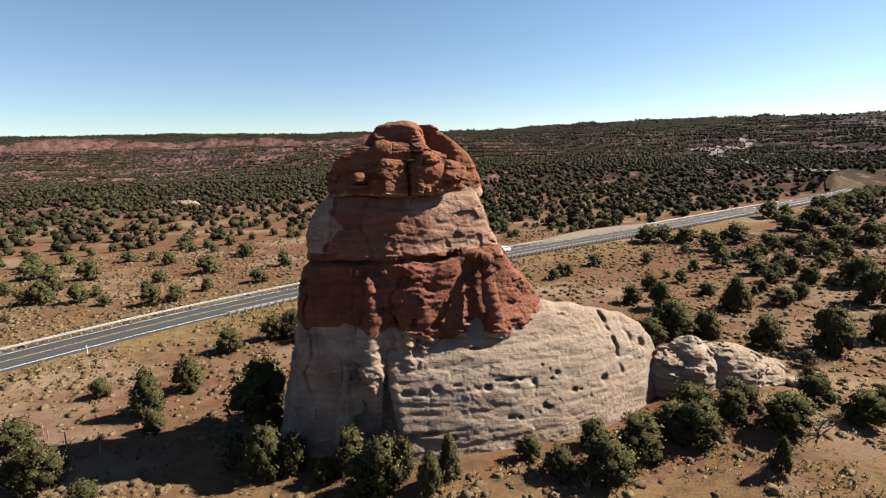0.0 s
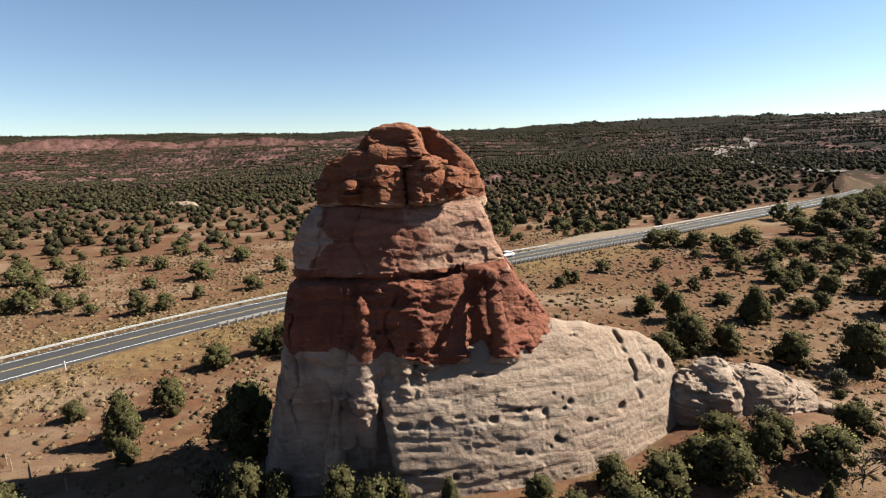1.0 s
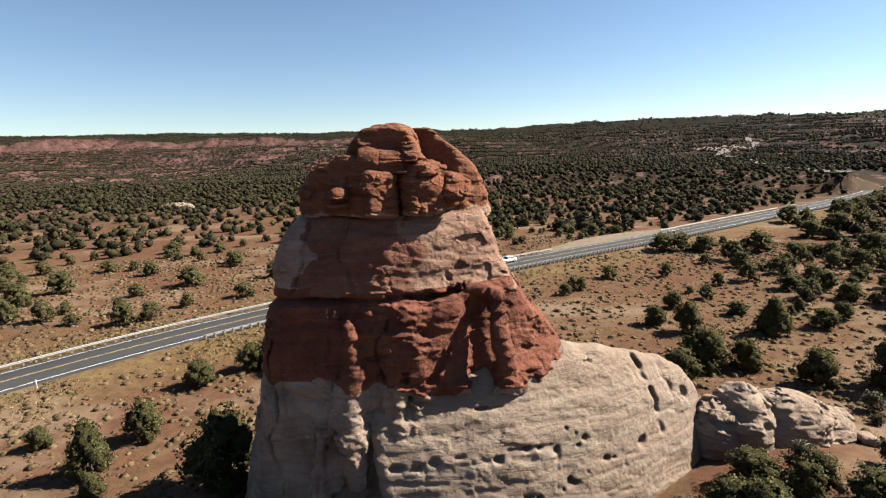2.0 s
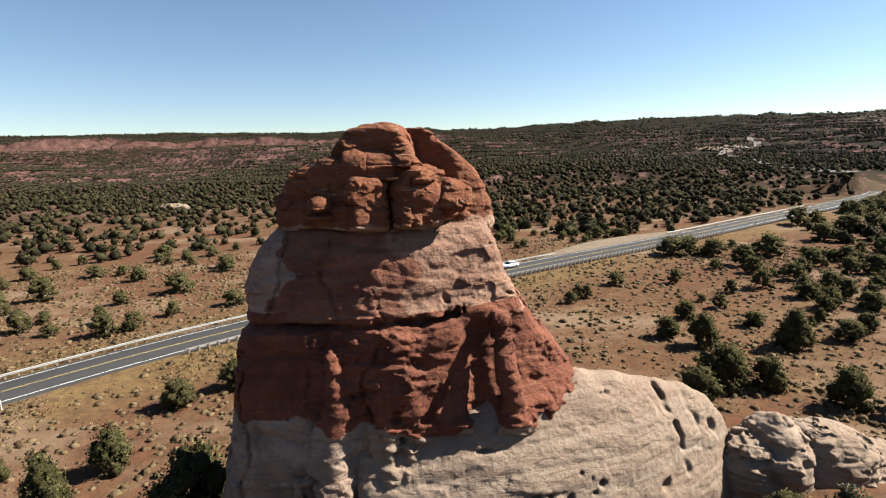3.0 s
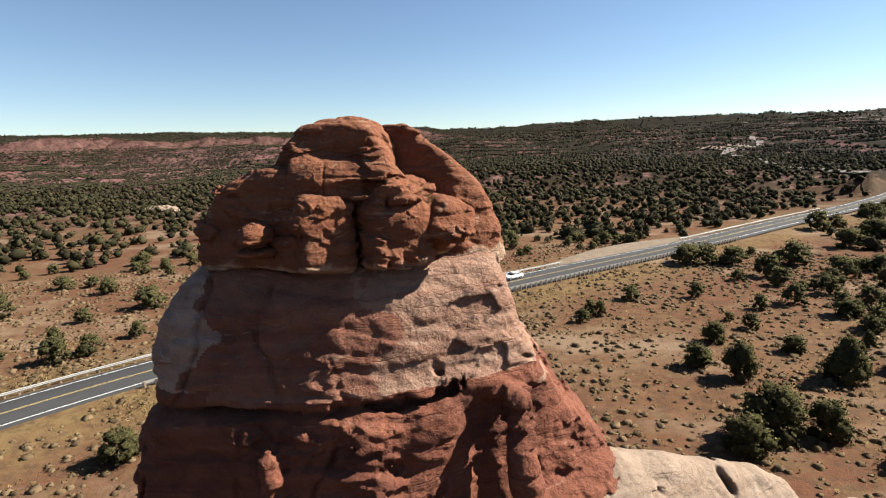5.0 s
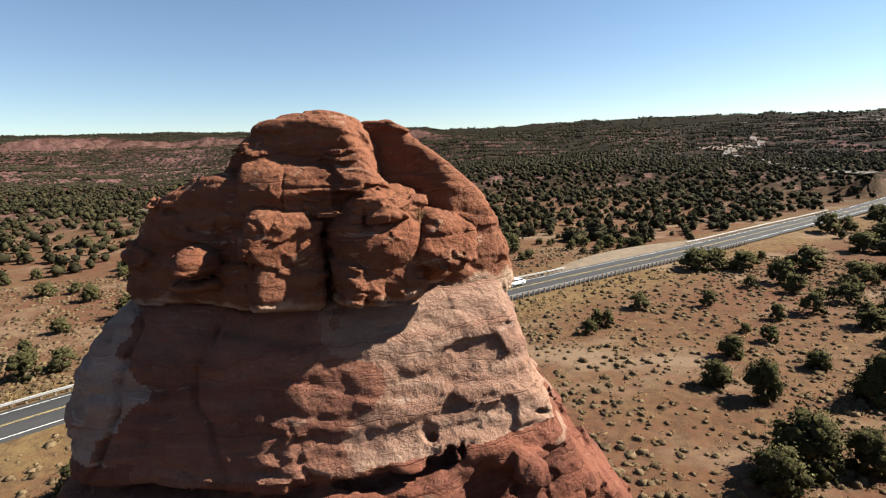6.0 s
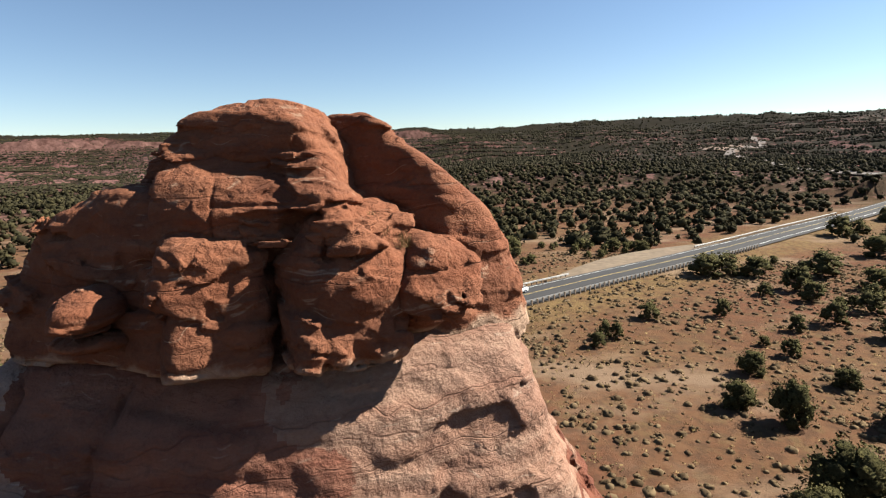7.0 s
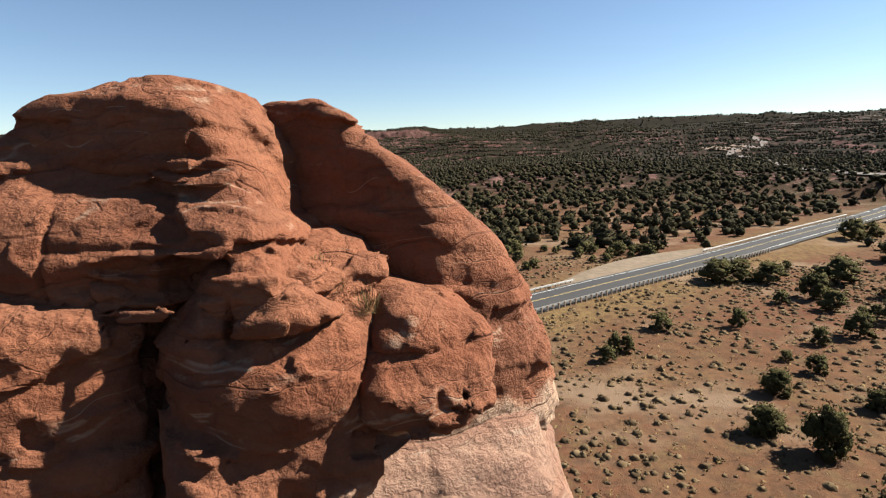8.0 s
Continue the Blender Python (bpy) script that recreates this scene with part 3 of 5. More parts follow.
def body_field(P):
    x, y, z = P
    left = (table(z, BODY_Z, BODY_L) - x + 0.35 * np.maximum(0, 49.5 - y)) * 0.93
    front = table(z, FRONT_Z, FRONT_Y) + 0.10 * np.maximum(0, -5.0 - x) + 0.21 * np.maximum(0, x + 4.2) * ramp01(z, 9, 14) + 0.16 * np.maximum(0, x + 1.5) * ramp01(z, 17.5, 19)
    front = front + ramp01(z, 10.5, 13) * (1 - ramp01(z, 16.8, 18.0)) * (0.30 * np.maximum(0, x + 2.8) - 0.30 * np.clip(x + 5.0, 0, 2.2))
    front = front + 1.6 * ramp01(x, -4.2, -2.6) * (1 - ramp01(z, 9.5, 11.5))
    ahead = (front - y) * 0.91
    flank = 0.66 * (x - table(z, FLANK_Z, FLANK_X)) - 0.70 * (y - 49.8)
    flank = np.where(z < 9.3, flank - 3.0 * (9.3 - z), flank)
    east = 0.95 * (x - table(z, FLANK_Z, FLANK_X) - 0.15)
    back = y - 55.8 + 0.24 * np.maximum(0, -4 - x)
    d = smax(left, ahead, 1.3)
    d = smax(d, smax(flank, east, 0.8), 0.9)
    d = smax(d, back, 0.8)
    d = np.maximum(d, z - 24.3)
    # standing ribs and buttresses
    for args in (((-6.8, 46.0, 16.2), (-6.4, 45.3, 12.6), 0.35, 0.85), ((-6.5, 45.3, 12.6), (-6.9, 44.5, 8.2), 0.9, 1.35), ((-6.9, 44.5, 8.2), (-6.4, 43.9, 5.0), 1.35, 0.7), ((-7.6, 45.0, 11.8), (-8.2, 44.4, 5.0), 0.5, 0.9),
                 ((-8.9, 44.1, 8.8), (-9.4, 43.3, 1.0), 0.30, 1.0),
                 ((-2.4, 46.6, 16.4), (-2.3, 46.0, 13.6), 0.45, 0.85), ((-3.6, 46.5, 14.6), (-3.5, 45.6, 11.4), 0.5, 0.8), ((-3.5, 45.5, 11.2), (-3.3, 44.6, 8.0), 0.45, 0.8), ((-2.2, 45.9, 10.8), (-1.9, 44.9, 8.0), 0.5, 0.9), ((-1.9, 46.1, 12.9), (-1.5, 46.0, 10.6), 0.75, 0.8),
                 ((-0.4, 48.2, 17.0), (-0.7, 47.0, 13.6), 1.3, 0.95), ((0.4, 48.2, 16.6), (-0.1, 47.0, 12.6), 1.2, 0.8), ((0.2, 47.2, 12.0), (0.5, 46.9, 10.2), 0.6, 0.9),
                 ((4.0, 48.1, 17.2), (4.15, 47.2, 14.5), 0.55, 0.7), ((4.15, 47.2, 14.3), (4.8, 46.9, 10.8), 0.66, 0.9)):
        d = smin(d, rib(P, *args), 0.28)
    d = smin(d, ball(P, (1.55, 47.8, 13.0), (0.55, 0.7, 0.6)), 0.15)
    # recesses between them
    for args in (((2.55, 48.1, 16.9), (2.75, 46.7, 11.2), 0.75, 1.0), ((5.35, 48.3, 17.0), (6.7, 46.9, 10.8), 0.22, 0.5),
                 ((-4.9, 45.6, 15.0), (-4.9, 44.5, 8.0), 0.2, 0.42), ((-4.9, 44.3, 8.0), (-5.4, 43.0, 0), 0.5, 1.3),
                 ((-7.9, 44.0, 9.0), (-8.0, 42.9, 3.0), 0.35, 0.5), ((-1.4, 46.3, 15.2), (-2.9, 45.3, 12.2), 0.16, 0.28), ((1.3, 47.2, 15.2), (-0.9, 45.9, 12.0), 0.15, 0.4),
                 ((-11.8, 45.6, 11.2), (-10.0, 45.2, 10.8), 0.45, 0.4), ((-9.6, 45.2, 10.8), (-8.2, 44.9, 10.2), 0.35, 0.2),
                 ((1.2, 48.6, 17.9), (2.2, 48.9, 17.9), 0.5, 0.4), ((3.0, 49.2, 19.9), (3.5, 49.6, 19.9), 0.32, 0.2), ((4.4, 49.8, 18.9), (4.8, 50.2, 18.6), 0.25, 0.25),
                 ((0.3, 48.2, 19.2), (0.6, 48.5, 18.5), 0.12, 0.22), ((-2.6, 47.4, 17.6), (1.0, 48.3, 17.9), 0.25, 0.35)):
        d = hollow(d, rib(P, *args), 0.22)
    # upright joints, wandering
    for n, (x0, top, low, deep) in enumerate(((-10.9, 23, 18.2, 0.30), (-7.0, 22.6, 18.6, 0.26), (-8.6, 17, 12.5, 0.22), (-4.4, 17.4, 12.2, 0.40), (-3.9, 21.5, 18.0, 0.14), (-12.4, 14.5, 4, 0.32), (-9.9, 9.5, 4, 0.22))):
        wob = 0.9 * vnoise(z / 2.9 + 4.7 * n, 3.0, 1.0) + 0.2 * vnoise(z / 0.6 + n, 1.0, 1.0)
        along = ramp01(z, low - 0.8, low) * (1 - ramp01(z, top, top + 0.8)) * (0.6 + 0.4 * vnoise(z / 1.1 + 2.2 * n, 7.0, 3.0))
        d = d + 1.4 * deep * np.clip(1 - np.abs(x - x0 - wob) / 0.16, 0, 1) * along * (y < 51)
    # undercut beds
    for n, (z0, deep, x0, x1) in enumerate(((17.75, 0.75, -13.5, 0.8), (17.15, 0.22, -9, 0.5), (18.7, 0.18, -12, -4), (16.2, 0.12, -12, -6), (19.4, 0.14, -8, 0), (14.6, 0.12, -12, -5), (21.3, 0.12, -11, -6))):
        bed = z - z0 - 0.02 * x - 0.22 * vnoise(x / 3.3 + 5 * n, 2.0, 1.0)
        d = d + deep * np.clip(1.2 - np.abs(bed) / 0.20, 0, 1) * ramp01(x, x0, x0 + 1) * (1 - ramp01(x, x1 - 1, x1)) * ramp01(vnoise(x / 2.1 + 3.3 * n, 5.0, 1.0), -0.7 if n == 0 else -0.4, 0.1)
    lit = ramp01(x, -4.5, -1.5)
    return weathered(P, d, 0.20 + 0.05 * lit + 0.12 * ramp01(z, 9, 12) * (1 - ramp01(z, 17.5, 18.5)), 0.03, 1.0, 0.65, 0.07)


def band(z, x, y, at):
    return z > at + 0.5 * vnoise(x / 2.1, y / 2.1, at) + 0.25 * vnoise(x / 0.7, y / 0.7, at + z * 0.6)


def build_body():
    v, q = skin(body_field, (-19.5, 40.5, -2.2), (12.5, 57.5, 24.9), 0.12)
    c = v[q].mean(1)
    foot = 12.1 - 1.3 * ramp01(c[:, 0], -5, -1) - 0.5 * ramp01(c[:, 0], 4, 8)
    over_base, over_shaft = band(c[:, 2] - foot, c[:, 0], c[:, 1], 0.0), band(c[:, 2] - 1.0 * vnoise(c[:, 0] / 3.0, c[:, 2] * 1.5, 4.0), c[:, 0], c[:, 1], 18.0)
    wob = c[:, 0] + 1.3 * vnoise(c[:, 2] / 1.6, c[:, 1] / 3, 8.0) + 0.9 * fbm(c[:, 2] / 1.1, c[:, 0] / 0.8, 9.0, 3)
    ends = (wob < -9.9) | (wob > -1.6 - 0.25 * (c[:, 2] - 20))
    west = c[:, 0] < -5.4 + 0.8 * vnoise(c[:, 1], c[:, 2] / 1.5, 2.0)
    for name, keep, mat, label in (("stained_base", ~over_base & west, FOOT_ROCK, "grey stained pale foot of the butte"),
                                   ("white_base", ~over_base & ~west, WHITE_ROCK, "pale bedded foot of the butte"),
                                   ("red_shaft", over_base & ~over_shaft, SHAFT_ROCK, "dark red ribbed middle"),
                                   ("red_neck", over_base & over_shaft & ~ends, NECK_ROCK, "banded reddish neck below the cap"),
                                   ("pale_neck", over_base & over_shaft & ends & (c[:, 0] < -5), BLEACHED_ROCK, "grey-white bleached rock below the cap"),
                                   ("pale_neck", over_base & over_shaft & ends & (c[:, 0] >= -5), PALE_ROCK, "pinkish pale bleached rock below the cap")):
        use, f = np.unique(q[keep], return_inverse=True)
        part(name, mesh_from(name, v[use], f.reshape(-1, 4), mat, True), butte, label)


build_body()

CREST_X, CREST_Z = (-6, 2, 8, 10, 12.6, 16, 17.2, 18.7, 20.6, 22.1, 22.9, 24), (11.0, 11.6, 12.2, 12.2, 11.9, 10.9, 10.5, 10.4, 9.2, 7.4, 5.0, 2.0)
FACE_X, FACE_Y = (-6, -0.5, 3, 6.4, 10.4, 15.2, 20.5, 25), (43.0, 43.2, 43.6, 44.4, 45.8, 48.3, 52.0, 56.5)
RISE_Z, RISE_Y = (-2, 3.5, 7, 9, 12.5), (-3.4, -1.5, 0.0, 1.3, 4.4)
PITS = ((8.8, 7.7, 0.17), (10.2, 6.9, 0.22), (9.6, 6.5, 0.15), (7.9, 6.5, 0.2), (5.7, 7.0, 0.15), (6.6, 6.8, 0.12), (3.6, 6.6, 0.4), (11.9, 5.1, 0.3), (12.5, 5.0, 0.16), (10.2, 4.7, 0.16),
        (8.8, 4.5, 0.25), (9.2, 4.3, 0.2), (8.2, 4.0, 0.16), (6.4, 3.9, 0.24), (9.5, 7.3, 0.12), (15.2, 5.4, 0.5))


def face_y(x, z):
    """How far ahead the sloping white face lies."""
    return table(x, FACE_X, FACE_Y) + table(z, RISE_Z, RISE_Y)


def ridge_field(P):
    x, y, z = P
    front = (face_y(x, z) - y) * 0.74
    crest = (z - table(x, CREST_X, CREST_Z) - 0.25 * vnoise(x / 1.6, 3.0, y / 3) + 0.10 * np.maximum(0, y - 51.5) ** 1.5) * 0.80
    back = y * 0.9 + z * 0.3 - 58 * 0.9
    west = -5.0 + 0.22 * (6 - z) - x
    d = smax(smax(smax(front, crest, 0.9), back, 1.5), west, 1.0)
    # wind-worn pits along the beds, and larger hollows
    for px, pz, r in PITS:
        d = hollow(d, ball(P, (px, float(face_y(px, pz)) + 0.1, pz), (r * 0.95, 0.6, r * 0.75)), 0.10)
    for px, pz, rx, rz in ((-3.6, 6.6, 0.75, 0.4), (-2.1, 6.6, 0.5, 0.35), (-0.9, 6.9, 0.55, 0.4), (0.9, 7.0, 0.7, 0.22), (3.0, 9.6, 1.4, 0.16), (-3.4, 3.3, 0.7, 0.2), (0.4, 3.0, 0.3, 0.4), (-1.6, 3.4, 1.0, 0.16), (5.6, 4.0, 0.5, 0.2), (20.4, 7.2, 0.55, 0.8), (22.0, 5.4, 0.6, 0.5), (11.3, 11.2, 0.6, 0.28)):
        d = hollow(d, ball(P, (px, float(face_y(px, pz)) + 0.1, pz), (rx * 0.85, 0.45, rz * 0.6)), 0.15)
    for n, (x0, top, low, deep) in enumerate(((16.7, 10.5, 5.8, 0.6), (18.4, 9.8, 7.8, 0.25))):
        wob = 0.6 * vnoise(z / 1.9 + 4.1 * n, 3.0, 6.0) + 0.2 * vnoise(z / 0.5 + n, 1.0, 6.0) + 0.16 * (8 - z)
        along = ramp01(z, low - 1.2, low + 0.6) * (1 - ramp01(z, top, top + 0.8)) * ramp01(vnoise(z / 0.8 + 3 * n, y / 0.8, 2.0), -0.7, 0.2)
        d = d + deep * np.clip(1 - np.abs(x - x0 - wob) / (0.30 + 0.12 * vnoise(z / 0.9, n, 1.0)), 0, 1) * along
    # undercut bedding planes, rising gently to the east
    for n, z0 in enumerate((1.4, 2.3, 3.2, 4.0, 5.1, 6.0, 6.9, 7.8, 8.6, 9.6)):
        bed = z - z0 - 0.035 * (x - 4) - 0.30 * vnoise(x / 4.3 + 3 * n, 2.0, 1.0)
        deep = 0.17 if n in (2, 6) else 0.07
        step = np.where(bed > 0, np.clip(1 - bed / 0.08, 0, 1), np.clip(1 + bed / 0.35, 0, 1))
        d = d + deep * step * ramp01(vnoise(x / 3.2 + 7.7 * n, 4.0, 2.0) + 0.35 * vnoise(x / 0.8, 1.0 * n, 2.0), -0.2, 0.3) * (1 - 0.7 * ramp01(x, 9, 15))
    return weathered(P, d, 0.17, 0.035, 4.0, 0.35, 0.05)


rock_part("white_ridge", ridge_field, (-6.5, 36.5, -1.5), (26, 60.5, 13.4), 0.13, WHITE_ROCK, butte, "white sandstone ridge with wind-worn pits")
spur = thing("rock_outcrop", pose(0, 0, 0), "low white sandstone outcrop at the end of the ridge", "rock")
rock_part("boulder", lambda P: weathered(P, hollow(smin(ball(P, (26.1, 53.6, 2.4), (2.7, 3.4, 4.7)), ball(P, (23.3, 53.0, 2.2), (2.7, 2.8, 3.7)), 0.3), rib(P, (24.6, 50.2, 4.6), (25.0, 50.0, 2.8), 0.6, 0.5), 0.2), 0.5, 0.07, 6.0, 0.6, 0.12), (20.5, 47.5, 0.2), (30.5, 58, 8.4), 0.12, WHITE_ROCK, spur)
rock_part("tail", lambda P: weathered(P, smin(ball(P, (30, 54.4, 1.2), (5.2, 3.6, 4.8)), ball(P, (34.2, 55, 0.8), (3.6, 2.8, 3.2)), 0.8), 0.5, 0.07, 7.0, 0.6, 0.12), (23.5, 49.5, 0.2), (39, 59.5, 7.0), 0.12, WHITE_ROCK, spur)


# the cap: separate blocks of red rock
def lean(P, k, z0):
    """Leans a shape back, away from the viewer's side, by k with height."""
    return P[0], P[1] - k * (P[2] - z0), P[2]


def cap_dome(P):
    x, y, z = P
    d = ball(P, (-3.9, 52.7, 26.6), (3.85, 3.9, 3.8))
    d = smax(d, 50.95 - 0.18 * (x + 3.6) + 0.10 * (z - 29) - y, 0.3)
    d = hollow(d, rib(P, (-6.6, 50.95, 28.55), (-1.6, 50.55, 28.5), 0.3, 0.28), 0.12)
    return smax(d, 0.93 * (x + 1.75) + 0.30 * (z - 29.2) - 0.12 * (y - 52), 0.6)


def cap_shoulder(P):
    d = smin(ball(P, (-6.9, 51.6, 24.8), (3.95, 3.5, 3.35)), block(P, (-7.0, 52.0, 24.6), (3.8, 3.2, 1.2), 0.9), 0.5)
    scarp = -0.27 * (P[0] + 8.6) - 0.93 * (P[1] - 49.75) + 0.25 * (P[2] - 24.5)
    return smax(smax(d, scarp, 0.5), 23.45 - P[2], 0.3)


def cap_slab(P):
    x, y, z = P
    shade = -0.32 * (x - 1.7) - 0.95 * (y - 51.5) + 0.12 * (z - 26)
    sunny = 0.52 * (x - 1.7) - 0.85 * (y - 51.5) + 0.12 * (z - 25)
    top = (z - 30.2 + 0.84 * (x + 0.8) - 0.35 * np.minimum(y - 52.3, 0) + 0.3 * np.maximum(y - 53.2, 0)) / 1.38
    brow = (z - 26.5 + 2.2 * (x - 3.4)) / 2.42
    d = smax(shade, sunny, 0.35)
    d = smax(smax(top, brow, 0.9), d, 0.5)
    d = smax(d, 0.97 * (x - 4.15 + 0.22 * (z - 23.3)), 0.5)
    d = smax(d, -2.3 - x, 0.4)
    d = smax(d, y - 57.0, 0.6)
    d = smax(d, 0.95 * (z - 30.22 - 0.12 * (x + 0.8)), 0.2)
    d = smax(d, 22.75 - z + 0.1 * (x - 4), 0.5)
    return d


def cap_ledge(P):
    x, y, z = P
    top = (z - 27.75 - 0.82 * (y - 49.65) + 0.06 * (x + 3.5)) * 0.77
    face = 49.60 - 0.06 * (x + 3.5) + 0.25 * (z - 27.6) - y
    d = smax(top, face * 0.94, 0.3)
    d = smax(d, 0.80 * (x + 1.25) + 0.55 * (z - 27.9), 0.45)
    d = smax(d, -6.15 - x, 0.35)
    d = smax(d, 26.5 - z, 0.3)
    d = smax(d, y - 53.5, 0.5)
    d = hollow(d, rib(P, (-5.0, 49.35, 27.0), (-2.6, 49.5, 27.2), 0.32, 0.18), 0.15)
    return hollow(d, ball(P, (-2.2, 49.75, 27.1), (0.45, 0.5, 0.3)), 0.12)


def cap_pillar_east(P):
    d = smin(block(lean(P, 0.52, 24.6), (-1.4, 50.5, 25.35), (1.5, 1.65, 1.9), 0.4, 2, 27), ball(lean(P, 0.4, 26), (-1.2, 50.7, 25.7), (1.8, 1.8, 1.3)), 0.4)
    d = smax(d, 23.25 - P[2] + 0.36 * np.maximum(0, 49.6 - P[1]), 0.25)
    for args in (((-0.65, 48.5, 24.3), (-0.55, 49.0, 22.8), 0.25, 0.35), ((-1.9, 48.6, 25.05), (-0.9, 48.3, 24.95), 0.18, 0.22), ((0.5, 48.9, 26.2), (0.35, 49.0, 23.5), 0.10, 0.22)):
        d = hollow(d, rib(P, *args), 0.12)
    return d


def cap_pillar_west(P):
    d = smin(block(lean(P, 0.28, 24), (-4.75, 49.75, 24.4), (1.25, 1.38, 1.25), 0.32, 0, 30), block(lean(P, 0.4, 25.9), (-4.85, 50.2, 26.05), (1.35, 1.45, 0.9), 0.42, 3, 26), 0.12)
    d = hollow(d, rib(P, (-4.6, 48.1, 25.5), (-3.4, 48.5, 25.2), 0.12, 0.26), 0.12)
    return smax(d, 23.25 - P[2] + 0.3 * np.maximum(0, 49.4 - P[1]), 0.2)


def cap_bulge(P):
    d = smin(block(lean(P, 0.5, 25.5), (0.75, 51.3, 25.45), (1.05, 1.55, 0.95), 0.45, 20, 30), ball(P, (0.7, 52.2, 24.6), (1.1, 1.8, 1.4)), 0.25)
    return hollow(d, rib(P, (0.9, 49.4, 24.3), (2.4, 49.6, 23.9), 0.4, 0.5), 0.15)


def cap_knob(P):
    return smin(ball(lean(P, 0.4, 25.3), (-7.5, 49.2, 25.2), (0.82, 1.1, 0.52)), ball(P, (-7.6, 49.4, 24.4), (0.9, 1.0, 0.24)), 0.10)


CAP = (
    ("cap_dome", cap_dome, (-9.5, 48.5, 24.4), (0.5, 58.7, 31.4), 0.24, 0.08),
    ("cap_shoulder", cap_shoulder, (-12.4, 47.8, 22.6), (-2, 58.4, 29), 0.28, 0.09),
    ("cap_slab", cap_slab, (-3.2, 49, 21.8), (5.6, 58, 31.2), 0.11, 0.08),
    ("cap_ledge", cap_ledge, (-8.0, 47.8, 25.4), (1, 55.5, 29.6), 0.28, 0.066),
    ("cap_pillar", cap_pillar_east, (-4.6, 45.9, 22.6), (2.0, 55.4, 28.9), 0.28, 0.066),
    ("cap_pillar", cap_pillar_west, (-7.4, 46.2, 22.6), (-2.4, 53.9, 27.8), 0.28, 0.066),
    ("cap_bulge", cap_bulge, (-1.6, 47.6, 22.4), (3.8, 55, 27.6), 0.3, 0.066),
    ("cap_knob", cap_knob, (-9, 47.3, 23.6), (-5.8, 51.8, 26.8), 0.14, 0.055),
)
for seed, (name, field, lo, hi, rough, cell) in enumerate(CAP):
    rock_part(name, lambda P: weathered(P, field(P), rough, 0.045, 10.0 + 3 * seed, 0.6, 0.03 if field == cap_slab else 0.08), lo, hi, cell, CAP_ROCK, butte)
core = lambda P: block(P, (-4.0, 53.1, 25.2), (4.2, 2.6, 2.3), 1.0, 0, 3)
rock_part("cap_core", lambda P: weathered(P, core(P), 0.3, 0.05, 40.0), (-9.8, 47.6, 21.8), (3.4, 57.4, 29), 0.10, CAP_ROCK, butte)


# ---- road ----
def ribbon(line, side, offsets, zs, start=0, stop=None, wave=0.0):
    """A strip along the road: offsets across, heights for each."""
    line, side = line[start:stop], side[start:stop]
    n, k = len(line), len(offsets)
    v = np.zeros((n, k, 3))
    for j, (o, z) in enumerate(zip(offsets, zs)):
        edge = o + (wave * vnoise(np.arange(n) * 0.37, j * 3.1) if wave and j in (0, k - 1) else 0)
        v[:, j, :2] = line + side * np.reshape(edge, (-1, 1))
        v[:, j, 2] = z
    i, j = np.meshgrid(np.arange(n - 1), np.arange(k - 1), indexing="ij")
    q = np.stack([i * k + j, (i + 1) * k + j, (i + 1) * k + j + 1, i * k + j + 1], -1).reshape(-1, 4)
    return v.reshape(-1, 3), q[:, ::-1]


def near_index(x, y):
    return int(np.argmin((ROAD[:, 0] - x) ** 2 + (ROAD[:, 1] - y) ** 2))


def build_road():
    z = ROAD_Z
    v, q = ribbon(ROAD, ROAD_SIDE, (-4.7, -4.35, 0, 4.35, 4.7), (z - 0.35, z, z + 0.05, z, z - 0.35), wave=0.2)
    road = tagged(new("road", mesh_from("road", v, q, ASPHALT, True)), "dark grey two-lane asphalt highway with painted lines", "road", kind="structure")
    for name, offs, mat in (("edge_line", ((-3.60, -3.47),), WHITE_LINE), ("edge_line", ((3.47, 3.60),), WHITE_LINE),
                            ("centre_line", ((-0.17, -0.07), (0.07, 0.17)), YELLOW_LINE)):
        parts = [ribbon(ROAD, ROAD_SIDE, o, [z + 0.056 - abs(w) * 0.05 / 4.7 for w in o]) for o in offs]
        vs, fs = joined([(list(map(tuple, v)), list(map(tuple, q))) for v, q in parts])
        part(name, mesh_from(name, vs, fs, mat), road)
    # gravel turnout on the far side
    i0, i1 = near_index(28, 142), near_index(84, 179)
    n = i1 - i0
    bulge = [8.5 * math.sin(math.pi * min(1, s / (n - 1))) ** 0.8 + 4.4 for s in range(n)]
    vs = []
    for s in range(n):
        for w in (4.2, bulge[s]):
            p = ROAD[i0 + s] + ROAD_SIDE[i0 + s] * w
            vs.append((p[0], p[1], z - 0.03 - 0.01 * (w > 4.3)))
    fs = [(2 * s, 2 * s + 1, 2 * s + 3, 2 * s + 2) for s in range(n - 1)]
    tagged(new("turnout", mesh_from("turnout", vs, fs, GRAVEL)), "pale gravel turnout beside the highway", "road", kind="structure")
    return road


GRAVEL = plain("grey_gravel", (0.118, 0.088, 0.058), 0.95, 0, 0.25, 0.6)
build_road()



